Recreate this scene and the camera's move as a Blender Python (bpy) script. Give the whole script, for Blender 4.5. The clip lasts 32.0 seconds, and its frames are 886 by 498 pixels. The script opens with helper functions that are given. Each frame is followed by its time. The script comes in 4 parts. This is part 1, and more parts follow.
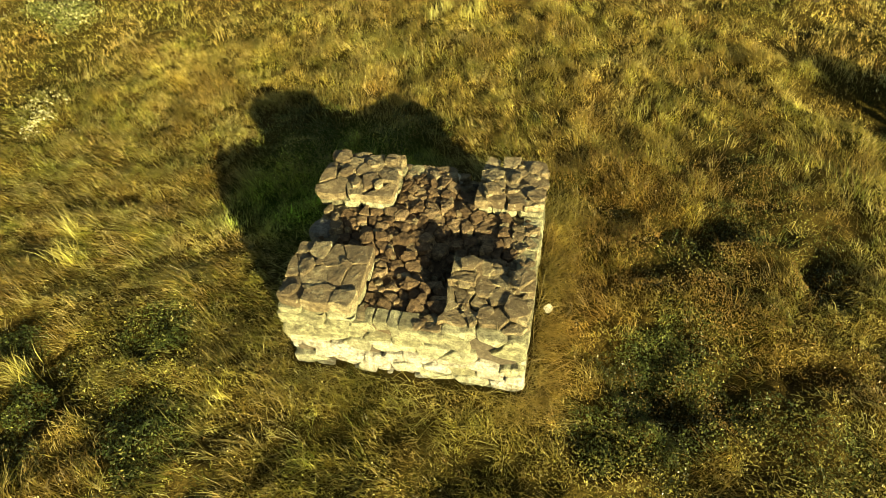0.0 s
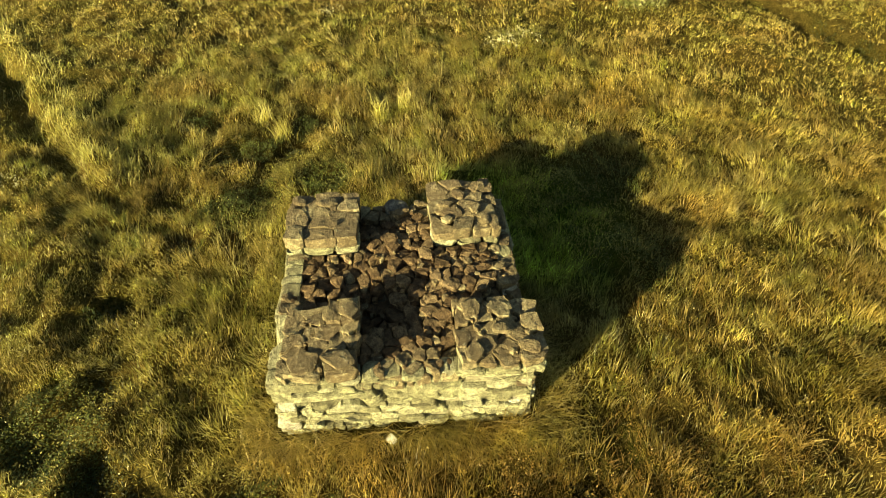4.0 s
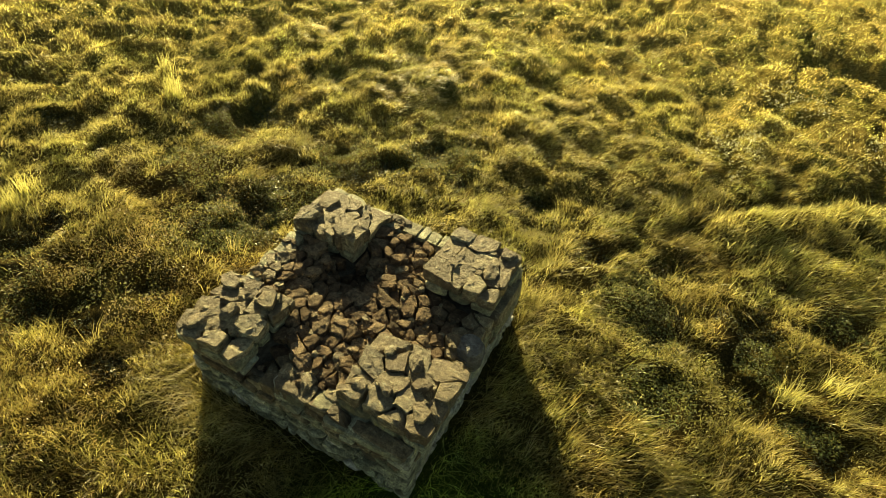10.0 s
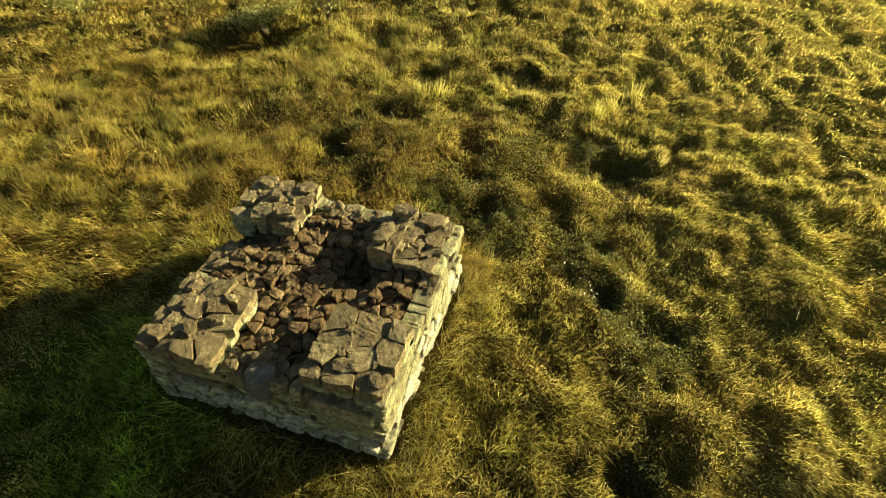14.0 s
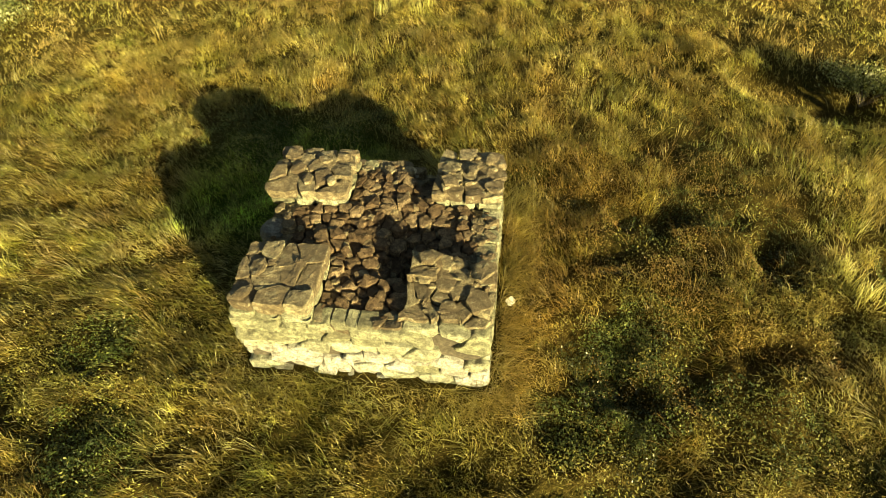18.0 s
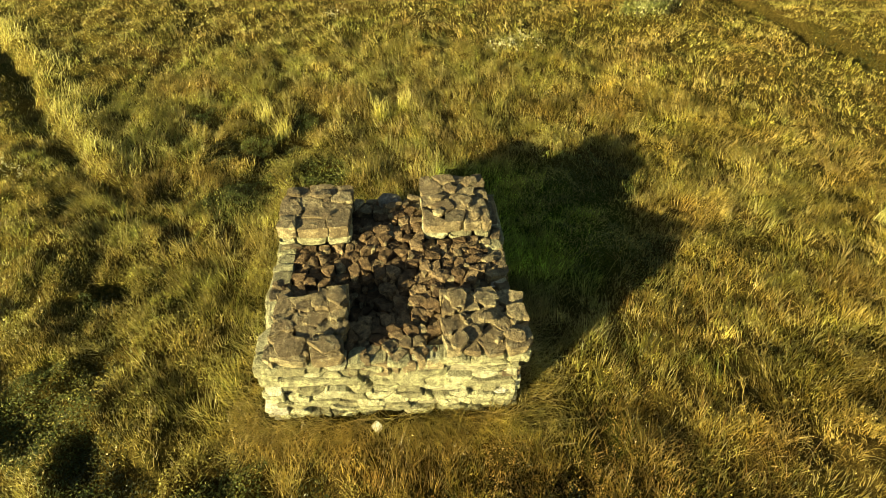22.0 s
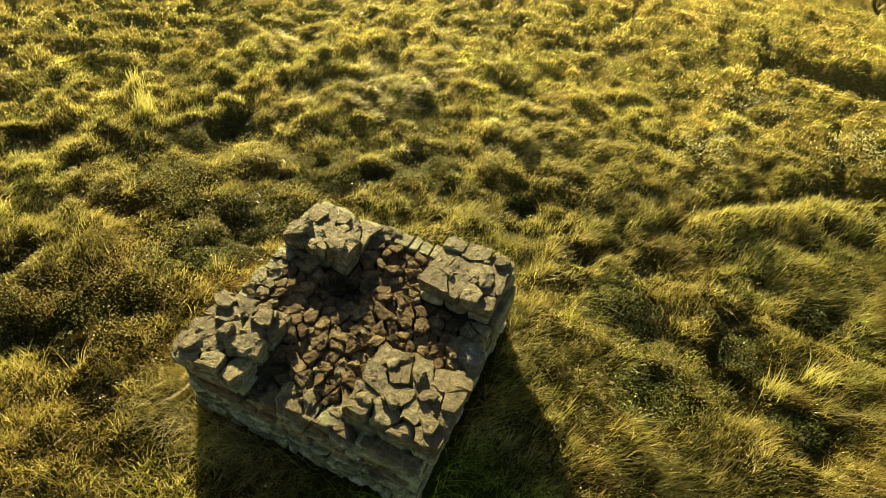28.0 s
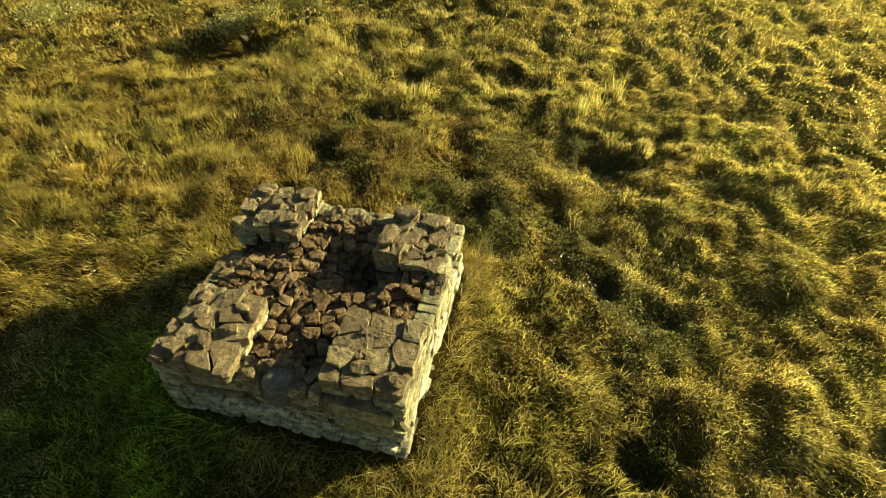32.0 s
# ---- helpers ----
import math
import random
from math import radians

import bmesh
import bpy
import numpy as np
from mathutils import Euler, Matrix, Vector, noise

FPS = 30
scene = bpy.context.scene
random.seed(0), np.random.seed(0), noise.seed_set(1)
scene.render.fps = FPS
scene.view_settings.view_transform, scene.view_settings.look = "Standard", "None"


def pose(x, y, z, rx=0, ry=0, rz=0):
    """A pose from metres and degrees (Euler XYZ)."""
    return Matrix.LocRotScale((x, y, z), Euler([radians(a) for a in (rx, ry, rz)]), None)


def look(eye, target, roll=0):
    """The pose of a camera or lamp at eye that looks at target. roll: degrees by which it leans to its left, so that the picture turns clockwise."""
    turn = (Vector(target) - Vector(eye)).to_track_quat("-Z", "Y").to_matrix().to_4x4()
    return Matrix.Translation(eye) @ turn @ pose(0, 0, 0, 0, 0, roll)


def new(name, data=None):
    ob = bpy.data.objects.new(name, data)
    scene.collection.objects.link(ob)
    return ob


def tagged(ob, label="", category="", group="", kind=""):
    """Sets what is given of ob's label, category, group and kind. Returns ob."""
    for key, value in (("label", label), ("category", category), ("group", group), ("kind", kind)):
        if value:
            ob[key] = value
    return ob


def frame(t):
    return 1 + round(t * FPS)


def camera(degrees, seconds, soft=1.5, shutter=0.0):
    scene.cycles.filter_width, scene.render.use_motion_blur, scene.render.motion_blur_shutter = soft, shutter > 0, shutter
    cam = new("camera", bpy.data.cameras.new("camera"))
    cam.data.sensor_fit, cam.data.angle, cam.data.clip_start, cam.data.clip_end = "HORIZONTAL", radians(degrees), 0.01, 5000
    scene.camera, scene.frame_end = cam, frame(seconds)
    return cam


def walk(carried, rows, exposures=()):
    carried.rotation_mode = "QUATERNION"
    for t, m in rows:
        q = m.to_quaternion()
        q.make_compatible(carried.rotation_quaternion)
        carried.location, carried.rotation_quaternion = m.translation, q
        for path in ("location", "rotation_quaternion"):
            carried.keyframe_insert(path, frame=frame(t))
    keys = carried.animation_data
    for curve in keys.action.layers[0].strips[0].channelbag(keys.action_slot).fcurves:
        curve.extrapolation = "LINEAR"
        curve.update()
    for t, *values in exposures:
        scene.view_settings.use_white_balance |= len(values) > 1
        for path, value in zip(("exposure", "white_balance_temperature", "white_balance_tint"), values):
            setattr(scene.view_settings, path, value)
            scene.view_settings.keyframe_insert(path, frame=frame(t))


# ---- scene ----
cam = camera(74.3, 32.0, soft=0.75)
PATH = [
    (0, (1.621, -5.031, 6.25), (1.259, -3.697, 4.804), -5.1),
    (0.5, (2.356, -4.78, 6.225), (1.81, -3.502, 4.787), -5.2),
    (1, (3.145, -4.254, 6.25), (2.389, -3.074, 4.823), -4.1),
    (1.5, (3.747, -3.702, 6.225), (2.814, -2.641, 4.81), -3.5),
    (2, (4.309, -3.005, 6.175), (3.194, -2.111, 4.777), -2.8),
    (2.5, (4.695, -2.33, 6.125), (3.452, -1.605, 4.736), -2.4),
    (4.5, (5.047, 0.952, 6.175), (3.586, 0.839, 4.814), 2.0),
    (5, (4.745, 1.776, 6.2), (3.32, 1.421, 4.842), 3.4),
    (5.5, (4.386, 2.43, 6.175), (3.032, 1.872, 4.813), 4.2),
    (6, (3.784, 3.121, 6.1), (2.558, 2.328, 4.733), 4.7),
    (6.5, (3.21, 3.613, 6.05), (2.132, 2.639, 4.676), 5.0),
    (7, (2.436, 4.076, 6.075), (1.566, 2.918, 4.696), 5.4),
    (7.5, (1.709, 4.371, 6.175), (1.041, 3.098, 4.784), 5.7),
    (8, (0.777, 4.558, 6.275), (0.376, 3.188, 4.875), 6.0),
    (8.5, (-0.03, 4.572, 6.3), (-0.202, 3.157, 4.898), 6.3),
    (9, (-0.966, 4.395, 6.35), (-0.879, 2.989, 4.931), 6.5),
    (9.5, (-1.725, 4.137, 6.375), (-1.409, 2.764, 4.956), 6.7),
    (10, (-2.563, 3.599, 6.375), (-1.98, 2.325, 4.947), 6.0),
    (10.5, (-3.147, 3.078, 6.4), (-2.367, 1.92, 4.967), 5.7),
    (11, (-3.744, 2.319, 6.4), (-2.76, 1.338, 4.962), 5.0),
    (11.5, (-4.148, 1.614, 6.4), (-3.021, 0.806, 4.959), 4.5),
    (12, (-4.469, 0.698, 6.4), (-3.212, 0.121, 4.956), 3.8),
    (12.5, (-4.61, -0.118, 6.4), (-3.275, -0.478, 4.955), 3.0),
    (13, (-4.578, -1.094, 6.4), (-3.202, -1.194, 4.952), 2.5),
    (13.5, (-4.41, -1.903, 6.35), (-3.034, -1.774, 4.904), 1.9),
    (14, (-4.01, -2.804, 6.3), (-2.667, -2.402, 4.874), 1.0),
    (14.5, (-3.566, -3.487, 6.225), (-2.318, -2.843, 4.801), -0.3),
    (16.5, (-1.01, -4.92, 6.269), (-0.464, -3.698, 4.783), -0.4),
    (17, (-0.118, -5.069, 6.207), (0.168, -3.75, 4.731), -1.5),
    (17.5, (0.652, -5.103, 6.146), (0.707, -3.741, 4.682), -2.2),
    (18, (1.594, -4.954, 6.058), (1.372, -3.595, 4.607), -3.0),
    (18.5, (2.343, -4.716, 5.972), (1.897, -3.396, 4.537), -3.2),
    (19, (3.133, -4.264, 5.965), (2.467, -3.03, 4.54), -2.9),
    (19.5, (3.85, -3.72, 5.934), (2.975, -2.602, 4.524), -2.5),
    (20, (4.431, -3.026, 5.93), (3.366, -2.068, 4.534), -2.0),
    (20.5, (4.879, -2.242, 5.954), (3.663, -1.462, 4.572), -1.1),
    (21, (5.172, -1.415, 5.98), (3.829, -0.844, 4.613), -0.4),
    (21.5, (5.275, -0.559, 6.008), (3.843, -0.218, 4.654), 0.3),
    (22, (5.272, 0.257, 6.037), (3.793, 0.365, 4.696), 1.1),
    (22.5, (5.116, 1.057, 6.041), (3.634, 0.928, 4.704), 2.1),
    (23, (4.82, 1.806, 6.046), (3.368, 1.441, 4.719), 3.0),
    (23.5, (4.406, 2.491, 5.999), (3.027, 1.899, 4.677), 4.0),
    (24, (3.889, 3.078, 5.953), (2.627, 2.274, 4.627), 4.8),
    (24.5, (3.281, 3.591, 5.961), (2.179, 2.586, 4.628), 5.5),
    (25, (2.593, 3.995, 6.021), (1.68, 2.824, 4.682), 6.2),
    (25.5, (1.826, 4.289, 6.083), (1.126, 2.988, 4.736), 6.5),
    (27.5, (-1.492, 4.098, 6.353), (-1.238, 2.681, 4.964), 7.2),
    (28, (-2.238, 3.742, 6.412), (-1.755, 2.404, 5.006), 7.2),
    (28.5, (-2.919, 3.211, 6.47), (-2.216, 1.982, 5.057), 6.9),
    (29, (-3.513, 2.552, 6.474), (-2.606, 1.478, 5.052), 6.2),
    (29.5, (-3.987, 1.838, 6.503), (-2.909, 0.953, 5.069), 5.6),
    (30, (-4.362, 1.02, 6.531), (-3.147, 0.352, 5.09), 4.6),
    (30.5, (-4.559, 0.15, 6.531), (-3.245, -0.284, 5.086), 3.7),
    (31, (-4.59, -0.739, 6.502), (-3.219, -0.926, 5.057), 2.7),
    (31.5, (-4.467, -1.611, 6.445), (-3.078, -1.547, 5.008), 1.9),
    (32, (-4.191, -2.467, 6.387), (-2.826, -2.149, 4.96), 0.9),
]
EXPOSE = 1.48
walk(cam, [(t, look(eye, target, roll)) for t, eye, target, roll in PATH], exposures=[(0, EXPOSE, 10300, -8), (32, EXPOSE, 10300, -8)])

# ---- world and sun: a low sun in the south-east, clear sky ----
SUN_DIR = Vector((0.655, -0.745, 0.0)).normalized()
SUN_EL = radians(15.0)
world = bpy.data.worlds.new("world")
scene.world = world
world.use_nodes = True
wn = world.node_tree
sky = wn.nodes.new("ShaderNodeTexSky")
sky.sky_type = "NISHITA"
sky.sun_disc = False
sky.sun_elevation = SUN_EL
sky.sun_rotation = math.atan2(SUN_DIR.x, SUN_DIR.y)
wn.nodes["Background"].inputs["Strength"].default_value = 0.038
wn.links.new(sky.outputs[0], wn.nodes["Background"].inputs["Color"])
sun = new("sun", bpy.data.lights.new("sun", "SUN"))
sun.data.energy = 5.0
sun.data.angle = radians(0.6)
sun.data.color = (1.0, 0.88, 0.60)
to_sun = SUN_DIR * math.cos(SUN_EL) + Vector((0, 0, math.sin(SUN_EL)))
sun.matrix_world = look(to_sun * 60, (0, 0, 0))


# ---- materials ----
class Nodes:
    """A small shorthand for building node materials."""

    def __init__(self, name):
        self.mat = bpy.data.materials.new(name)
        self.mat.use_nodes = True
        self.tree = self.mat.node_tree
        self.out = self.tree.nodes["Material Output"]
        self.bsdf = self.tree.nodes["Principled BSDF"]

    def add(self, kind, **inputs):
        node = self.tree.nodes.new(kind)
        for key, value in inputs.items():
            key = key.replace("_", " ")
            if hasattr(value, "is_output"):
                self.tree.links.new(value, node.inputs[key])
            else:
                node.inputs[key].default_value = value
        return node

    def link(self, a, b):
        self.tree.links.new(a, b)

    def place(self):
        return self.add("ShaderNodeNewGeometry").outputs["Position"]

    def noise(self, scale, detail=4.0, rough=0.6, vector=None):
        node = self.add("ShaderNodeTexNoise", Scale=scale, Detail=detail, Roughness=rough)
        self.link(vector or self.place(), node.inputs["Vector"])
        return node.outputs["Fac"]

    def ramp(self, fac, stops):
        node = self.add("ShaderNodeValToRGB")
        self.link(fac, node.inputs["Fac"])
        els = node.color_ramp.elements
        while len(els) < len(stops):
            els.new(0.5)
        for el, (at, col) in zip(els, stops):
            el.position = at
            el.color = (*col, 1) if len(col) == 3 else col
        return node.outputs["Color"]

    def mix(self, fac, a, b, blend="MIX"):
        node = self.tree.nodes.new("ShaderNodeMix")
        node.data_type, node.blend_type = "RGBA", blend
        for sock, value in zip((node.inputs[0], node.inputs[6], node.inputs[7]), (fac, a, b)):
            if hasattr(value, "is_output"):
                self.link(value, sock)
            else:
                sock.default_value = value if not isinstance(value, tuple) else (*value, 1)
        return node.outputs[2]

    def maths(self, op, a, b):
        node = self.tree.nodes.new("ShaderNodeMath")
        node.operation = op
        for sock, value in zip(node.inputs, (a, b)):
            if hasattr(value, "is_output"):
                self.link(value, sock)
            else:
                sock.default_value = value
        return node.outputs[0]

    def lighter(self, col):
        return tuple(min(0.82, c * 1.25) for c in col)

    def bump(self, height, strength, distance):
        node = self.add("ShaderNodeBump", Strength=strength, Distance=distance)
        self.link(height, node.inputs["Height"])
        self.link(node.outputs["Normal"], self.bsdf.inputs["Normal"])


def stone_material(name, dark, mid, pale, lichen, lichen_at, top_dark=0.0, rough=0.65, gloss=0.45):
    """Stone: a tone for each piece, grain, stains, lichen, and up-facing faces darker, broken up by noise."""
    n = Nodes(name)
    rnd = n.add("ShaderNodeObjectInfo").outputs["Random"]
    base = n.ramp(rnd, [(0.0, dark), (0.3, mid), (0.55, mid), (0.75, pale), (1.0, n.lighter(pale))])
    grain = n.noise(13.0, 8, 0.72)
    col = n.mix(1.0, base, n.ramp(grain, [(0.38, (0.42, 0.40, 0.39)), (0.5, (0.95, 0.95, 0.95)), (0.62, (1.65, 1.65, 1.55))]), "MULTIPLY")
    blot = n.noise(4.5, 4, 0.6)
    col = n.mix(n.ramp(blot, [(0.46, (0, 0, 0)), (0.60, (0.5, 0.5, 0.5))]), col, dark)
    spots = n.noise(13.0, 7, 0.75)
    col = n.mix(n.ramp(spots, [(lichen_at, (0, 0, 0)), (lichen_at + 0.03, (0.85, 0.85, 0.85))]), col, lichen)
    pits = n.add("ShaderNodeTexVoronoi", Scale=30.0)
    n.link(n.place(), pits.inputs["Vector"])
    pit = n.ramp(pits.outputs["Distance"], [(0.10, (0.2, 0.2, 0.2)), (0.25, (1, 1, 1))])
    fine = n.noise(60.0, 4, 0.75)
    col = n.mix(n.ramp(fine, [(0.40, (0.7, 0.7, 0.7)), (0.48, (0, 0, 0))]), col, n.mix(0.5, dark, (0.02, 0.016, 0.012)))
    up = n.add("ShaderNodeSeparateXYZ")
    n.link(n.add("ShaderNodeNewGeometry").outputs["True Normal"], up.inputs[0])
    top_mask = n.maths("MULTIPLY", n.ramp(up.outputs["Z"], [(0.55, (0, 0, 0)), (0.85, (1, 1, 1))]), n.ramp(n.noise(7.0, 5, 0.65), [(0.3, (1, 1, 1)), (0.68, (0.35, 0.35, 0.35))]))
    col = n.mix(n.maths("MULTIPLY", top_mask, top_dark), col, n.mix(0.4, dark, (0.08, 0.06, 0.045)))
    n.link(col, n.bsdf.inputs["Base Color"])
    n.bsdf.inputs["Roughness"].default_value = rough
    n.bsdf.inputs["Specular IOR Level"].default_value = gloss
    tall = n.maths("ADD", n.maths("MULTIPLY", grain, 1.0), n.maths("ADD", n.maths("MULTIPLY", fine, 0.35), n.maths("MULTIPLY", pit, 0.15)))
    n.bump(tall, 1.0, 0.10)
    return n.mat


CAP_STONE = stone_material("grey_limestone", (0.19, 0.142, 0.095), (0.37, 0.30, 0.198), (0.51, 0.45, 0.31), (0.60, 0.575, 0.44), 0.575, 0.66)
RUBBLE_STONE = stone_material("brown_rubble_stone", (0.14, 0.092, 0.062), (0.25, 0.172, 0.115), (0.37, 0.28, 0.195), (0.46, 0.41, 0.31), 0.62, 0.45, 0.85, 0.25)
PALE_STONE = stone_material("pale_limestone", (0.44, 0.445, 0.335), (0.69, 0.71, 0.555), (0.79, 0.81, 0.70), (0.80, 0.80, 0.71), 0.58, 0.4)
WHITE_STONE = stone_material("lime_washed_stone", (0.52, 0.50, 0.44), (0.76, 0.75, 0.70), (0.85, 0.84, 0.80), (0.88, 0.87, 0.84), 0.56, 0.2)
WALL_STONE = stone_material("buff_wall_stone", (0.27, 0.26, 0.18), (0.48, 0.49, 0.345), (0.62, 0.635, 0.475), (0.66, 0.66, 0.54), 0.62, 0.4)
BLUE_STONE = stone_material("blue_grey_cobble", (0.20, 0.21, 0.23), (0.25, 0.26, 0.28), (0.30, 0.31, 0.33), (0.36, 0.36, 0.36), 0.74)


def mortar_material(name, deep, mid, pale):
    n = Nodes(name)
    n.link(n.ramp(n.noise(20.0, 6, 0.7), [(0.3, deep), (0.55, mid), (0.75, pale)]), n.bsdf.inputs["Base Color"])
    n.bsdf.inputs["Roughness"].default_value = 0.95
    n.bump(n.noise(40.0, 5, 0.7), 1.0, 0.03)
    return n.mat


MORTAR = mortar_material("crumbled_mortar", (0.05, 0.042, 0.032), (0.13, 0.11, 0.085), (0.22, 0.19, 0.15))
# the same mortar paler, sunlight on south and east joints put into its colour
SUNLIT_MORTAR = mortar_material("sunlit_mortar", (0.10, 0.088, 0.065), (0.36, 0.345, 0.26), (0.55, 0.54, 0.43))


def ground_material():
    """Matted thatch of dead stems and moss over the soil."""
    n = Nodes("thatch_and_moss")
    big = n.noise(0.6, 5, 0.65)
    col = n.ramp(big, [(0.36, (0.030, 0.038, 0.009)), (0.5, (0.058, 0.047, 0.014)), (0.64, (0.088, 0.062, 0.021))])
    small = n.noise(14.0, 7, 0.8)
    col = n.mix(n.ramp(small, [(0.42, (0, 0, 0)), (0.68, (1, 1, 1))]), col, (0.15, 0.115, 0.042))
    fine = n.noise(46.0, 5, 0.8)
    col = n.mix(1.0, col, n.ramp(fine, [(0.34, (0.4, 0.42, 0.4)), (0.5, (1, 1, 1)), (0.66, (1.6, 1.6, 1.5))]), "MULTIPLY")
    at = n.add("ShaderNodeSeparateXYZ")
    n.link(n.place(), at.inputs[0])
    # lush green north-west, its colour brightened to lift the ruin's shadow
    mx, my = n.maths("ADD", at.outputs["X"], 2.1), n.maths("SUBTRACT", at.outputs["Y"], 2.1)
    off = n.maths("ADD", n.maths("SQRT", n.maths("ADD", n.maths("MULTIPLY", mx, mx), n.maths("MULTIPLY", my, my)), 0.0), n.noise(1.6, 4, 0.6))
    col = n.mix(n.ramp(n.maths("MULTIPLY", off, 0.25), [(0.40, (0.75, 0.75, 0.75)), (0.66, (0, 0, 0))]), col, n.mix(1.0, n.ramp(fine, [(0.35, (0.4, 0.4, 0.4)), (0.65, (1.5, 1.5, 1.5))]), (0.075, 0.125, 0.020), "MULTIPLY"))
    # brightened on the southern slope and far out, backlight put into the colour
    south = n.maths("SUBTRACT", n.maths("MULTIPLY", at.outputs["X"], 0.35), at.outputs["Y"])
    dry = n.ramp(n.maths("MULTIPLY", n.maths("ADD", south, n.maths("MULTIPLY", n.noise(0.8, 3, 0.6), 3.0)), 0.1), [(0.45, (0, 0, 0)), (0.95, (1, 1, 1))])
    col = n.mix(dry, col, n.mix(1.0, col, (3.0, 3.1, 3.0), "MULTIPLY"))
    n.link(col, n.bsdf.inputs["Base Color"])
    n.bsdf.inputs["Roughness"].default_value = 1.0
    n.bsdf.inputs["Specular IOR Level"].default_value = 0.05
    n.bump(n.maths("ADD", n.noise(16.0, 6, 0.75), n.maths("MULTIPLY", fine, 0.5)), 1.0, 0.10)
    return n.mat


def leaf_material(name, stops, patch_scale=0.6, through_share=0.55, rough=0.38, zoned=1.0):
    """Blades and leaves: a colour for each blade, drifting in patches, with light passing through."""
    n = Nodes(name)
    rnd = n.add("ShaderNodeNewGeometry").outputs["Random Per Island"]
    patch = n.noise(patch_scale, 3, 0.6)
    fac = n.maths("ADD", n.maths("MULTIPLY", rnd, 0.8), n.maths("SUBTRACT", n.maths("MULTIPLY", patch, 1.5), 0.68))
    col = n.ramp(fac, stops)
    if zoned:
        at = n.add("ShaderNodeSeparateXYZ")
        n.link(n.place(), at.inputs[0])
        wave = n.maths("MULTIPLY", n.maths("SUBTRACT", n.noise(0.8, 3, 0.6), 0.5), 3.0)
        ex, ey = n.maths("SUBTRACT", at.outputs["X"], 3.1), n.maths("MULTIPLY", n.maths("SUBTRACT", at.outputs["Y"], 0.4), 0.6)
        far = n.maths("SQRT", n.maths("ADD", n.maths("MULTIPLY", ex, ex), n.maths("MULTIPLY", ey, ey)), 0.0)
        east = n.ramp(n.maths("MULTIPLY", n.maths("ADD", far, wave), 0.25), [(0.25, (1, 1, 1)), (0.62, (0, 0, 0))])
        col = n.mix(n.maths("MULTIPLY", east, 0.8 * zoned), col, n.mix(1.0, col, (0.70, 0.53, 0.40), "MULTIPLY"))
        north = n.ramp(n.maths("MULTIPLY", n.maths("ADD", at.outputs["Y"], wave), 0.1), [(0.1, (0, 0, 0)), (0.5, (1, 1, 1))])
        col = n.mix(n.maths("MULTIPLY", north, 0.6 * zoned), col, n.mix(1.0, col, (1.0, 0.92, 0.74), "MULTIPLY"))
        # southern sward brightened in its colour to stand for backlit grass
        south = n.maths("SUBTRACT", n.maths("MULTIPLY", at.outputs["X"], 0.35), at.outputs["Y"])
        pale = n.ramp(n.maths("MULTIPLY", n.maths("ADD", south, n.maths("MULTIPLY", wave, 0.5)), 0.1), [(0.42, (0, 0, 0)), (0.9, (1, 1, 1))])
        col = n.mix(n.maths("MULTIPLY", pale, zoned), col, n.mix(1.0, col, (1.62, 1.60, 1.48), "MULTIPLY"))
        # lush growth, with extra green in the colour to lift the ruin's shade
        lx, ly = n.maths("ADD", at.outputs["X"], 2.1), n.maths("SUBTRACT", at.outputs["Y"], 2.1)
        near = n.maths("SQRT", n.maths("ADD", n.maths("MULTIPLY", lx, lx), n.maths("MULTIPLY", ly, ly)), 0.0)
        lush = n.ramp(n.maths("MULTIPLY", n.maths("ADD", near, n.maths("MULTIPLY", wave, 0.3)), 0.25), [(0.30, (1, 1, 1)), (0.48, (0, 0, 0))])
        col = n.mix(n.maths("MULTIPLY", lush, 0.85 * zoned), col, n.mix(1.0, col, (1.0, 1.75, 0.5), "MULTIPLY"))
        dim = n.noise(1.3, 4, 0.6)
        col = n.mix(1.0, col, n.ramp(dim, [(0.34, (0.52, 0.53, 0.48)), (0.5, (0.95, 0.95, 0.95)), (0.66, (1.42, 1.44, 1.3))]), "MULTIPLY")
        hue = n.noise(0.75, 4, 0.65)
        col = n.mix(1.0, col, n.ramp(hue, [(0.36, (0.88, 1.0, 0.80)), (0.5, (1, 0.98, 0.97)), (0.64, (0.90, 0.74, 0.68))]), "MULTIPLY")
        clump = n.noise(7.5, 3, 0.65)
        col = n.mix(1.0, col, n.ramp(clump, [(0.39, (0.62, 0.60, 0.58)), (0.5, (0.95, 0.95, 0.95)), (0.61, (1.4, 1.42, 1.3))]), "MULTIPLY")
        # far sward paled in its colour, in place of the grazing view's brightness
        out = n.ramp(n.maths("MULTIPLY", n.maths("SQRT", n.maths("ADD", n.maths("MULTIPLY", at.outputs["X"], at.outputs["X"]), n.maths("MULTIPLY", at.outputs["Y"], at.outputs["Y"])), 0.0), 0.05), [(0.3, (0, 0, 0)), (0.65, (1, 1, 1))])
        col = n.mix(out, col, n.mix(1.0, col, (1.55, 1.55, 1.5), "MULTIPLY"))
    n.link(col, n.bsdf.inputs["Base Color"])
    n.bsdf.inputs["Roughness"].default_value = rough
    n.bsdf.inputs["Specular IOR Level"].default_value = 0.55
    trans = n.add("ShaderNodeBsdfTranslucent")
    n.link(n.mix(0.5, col, (0.75, 0.70, 0.29)), trans.inputs["Color"])
    both = n.add("ShaderNodeMixShader")
    both.inputs[0].default_value = through_share
    n.link(n.bsdf.outputs[0], both.inputs[1])
    n.link(trans.outputs[0], both.inputs[2])
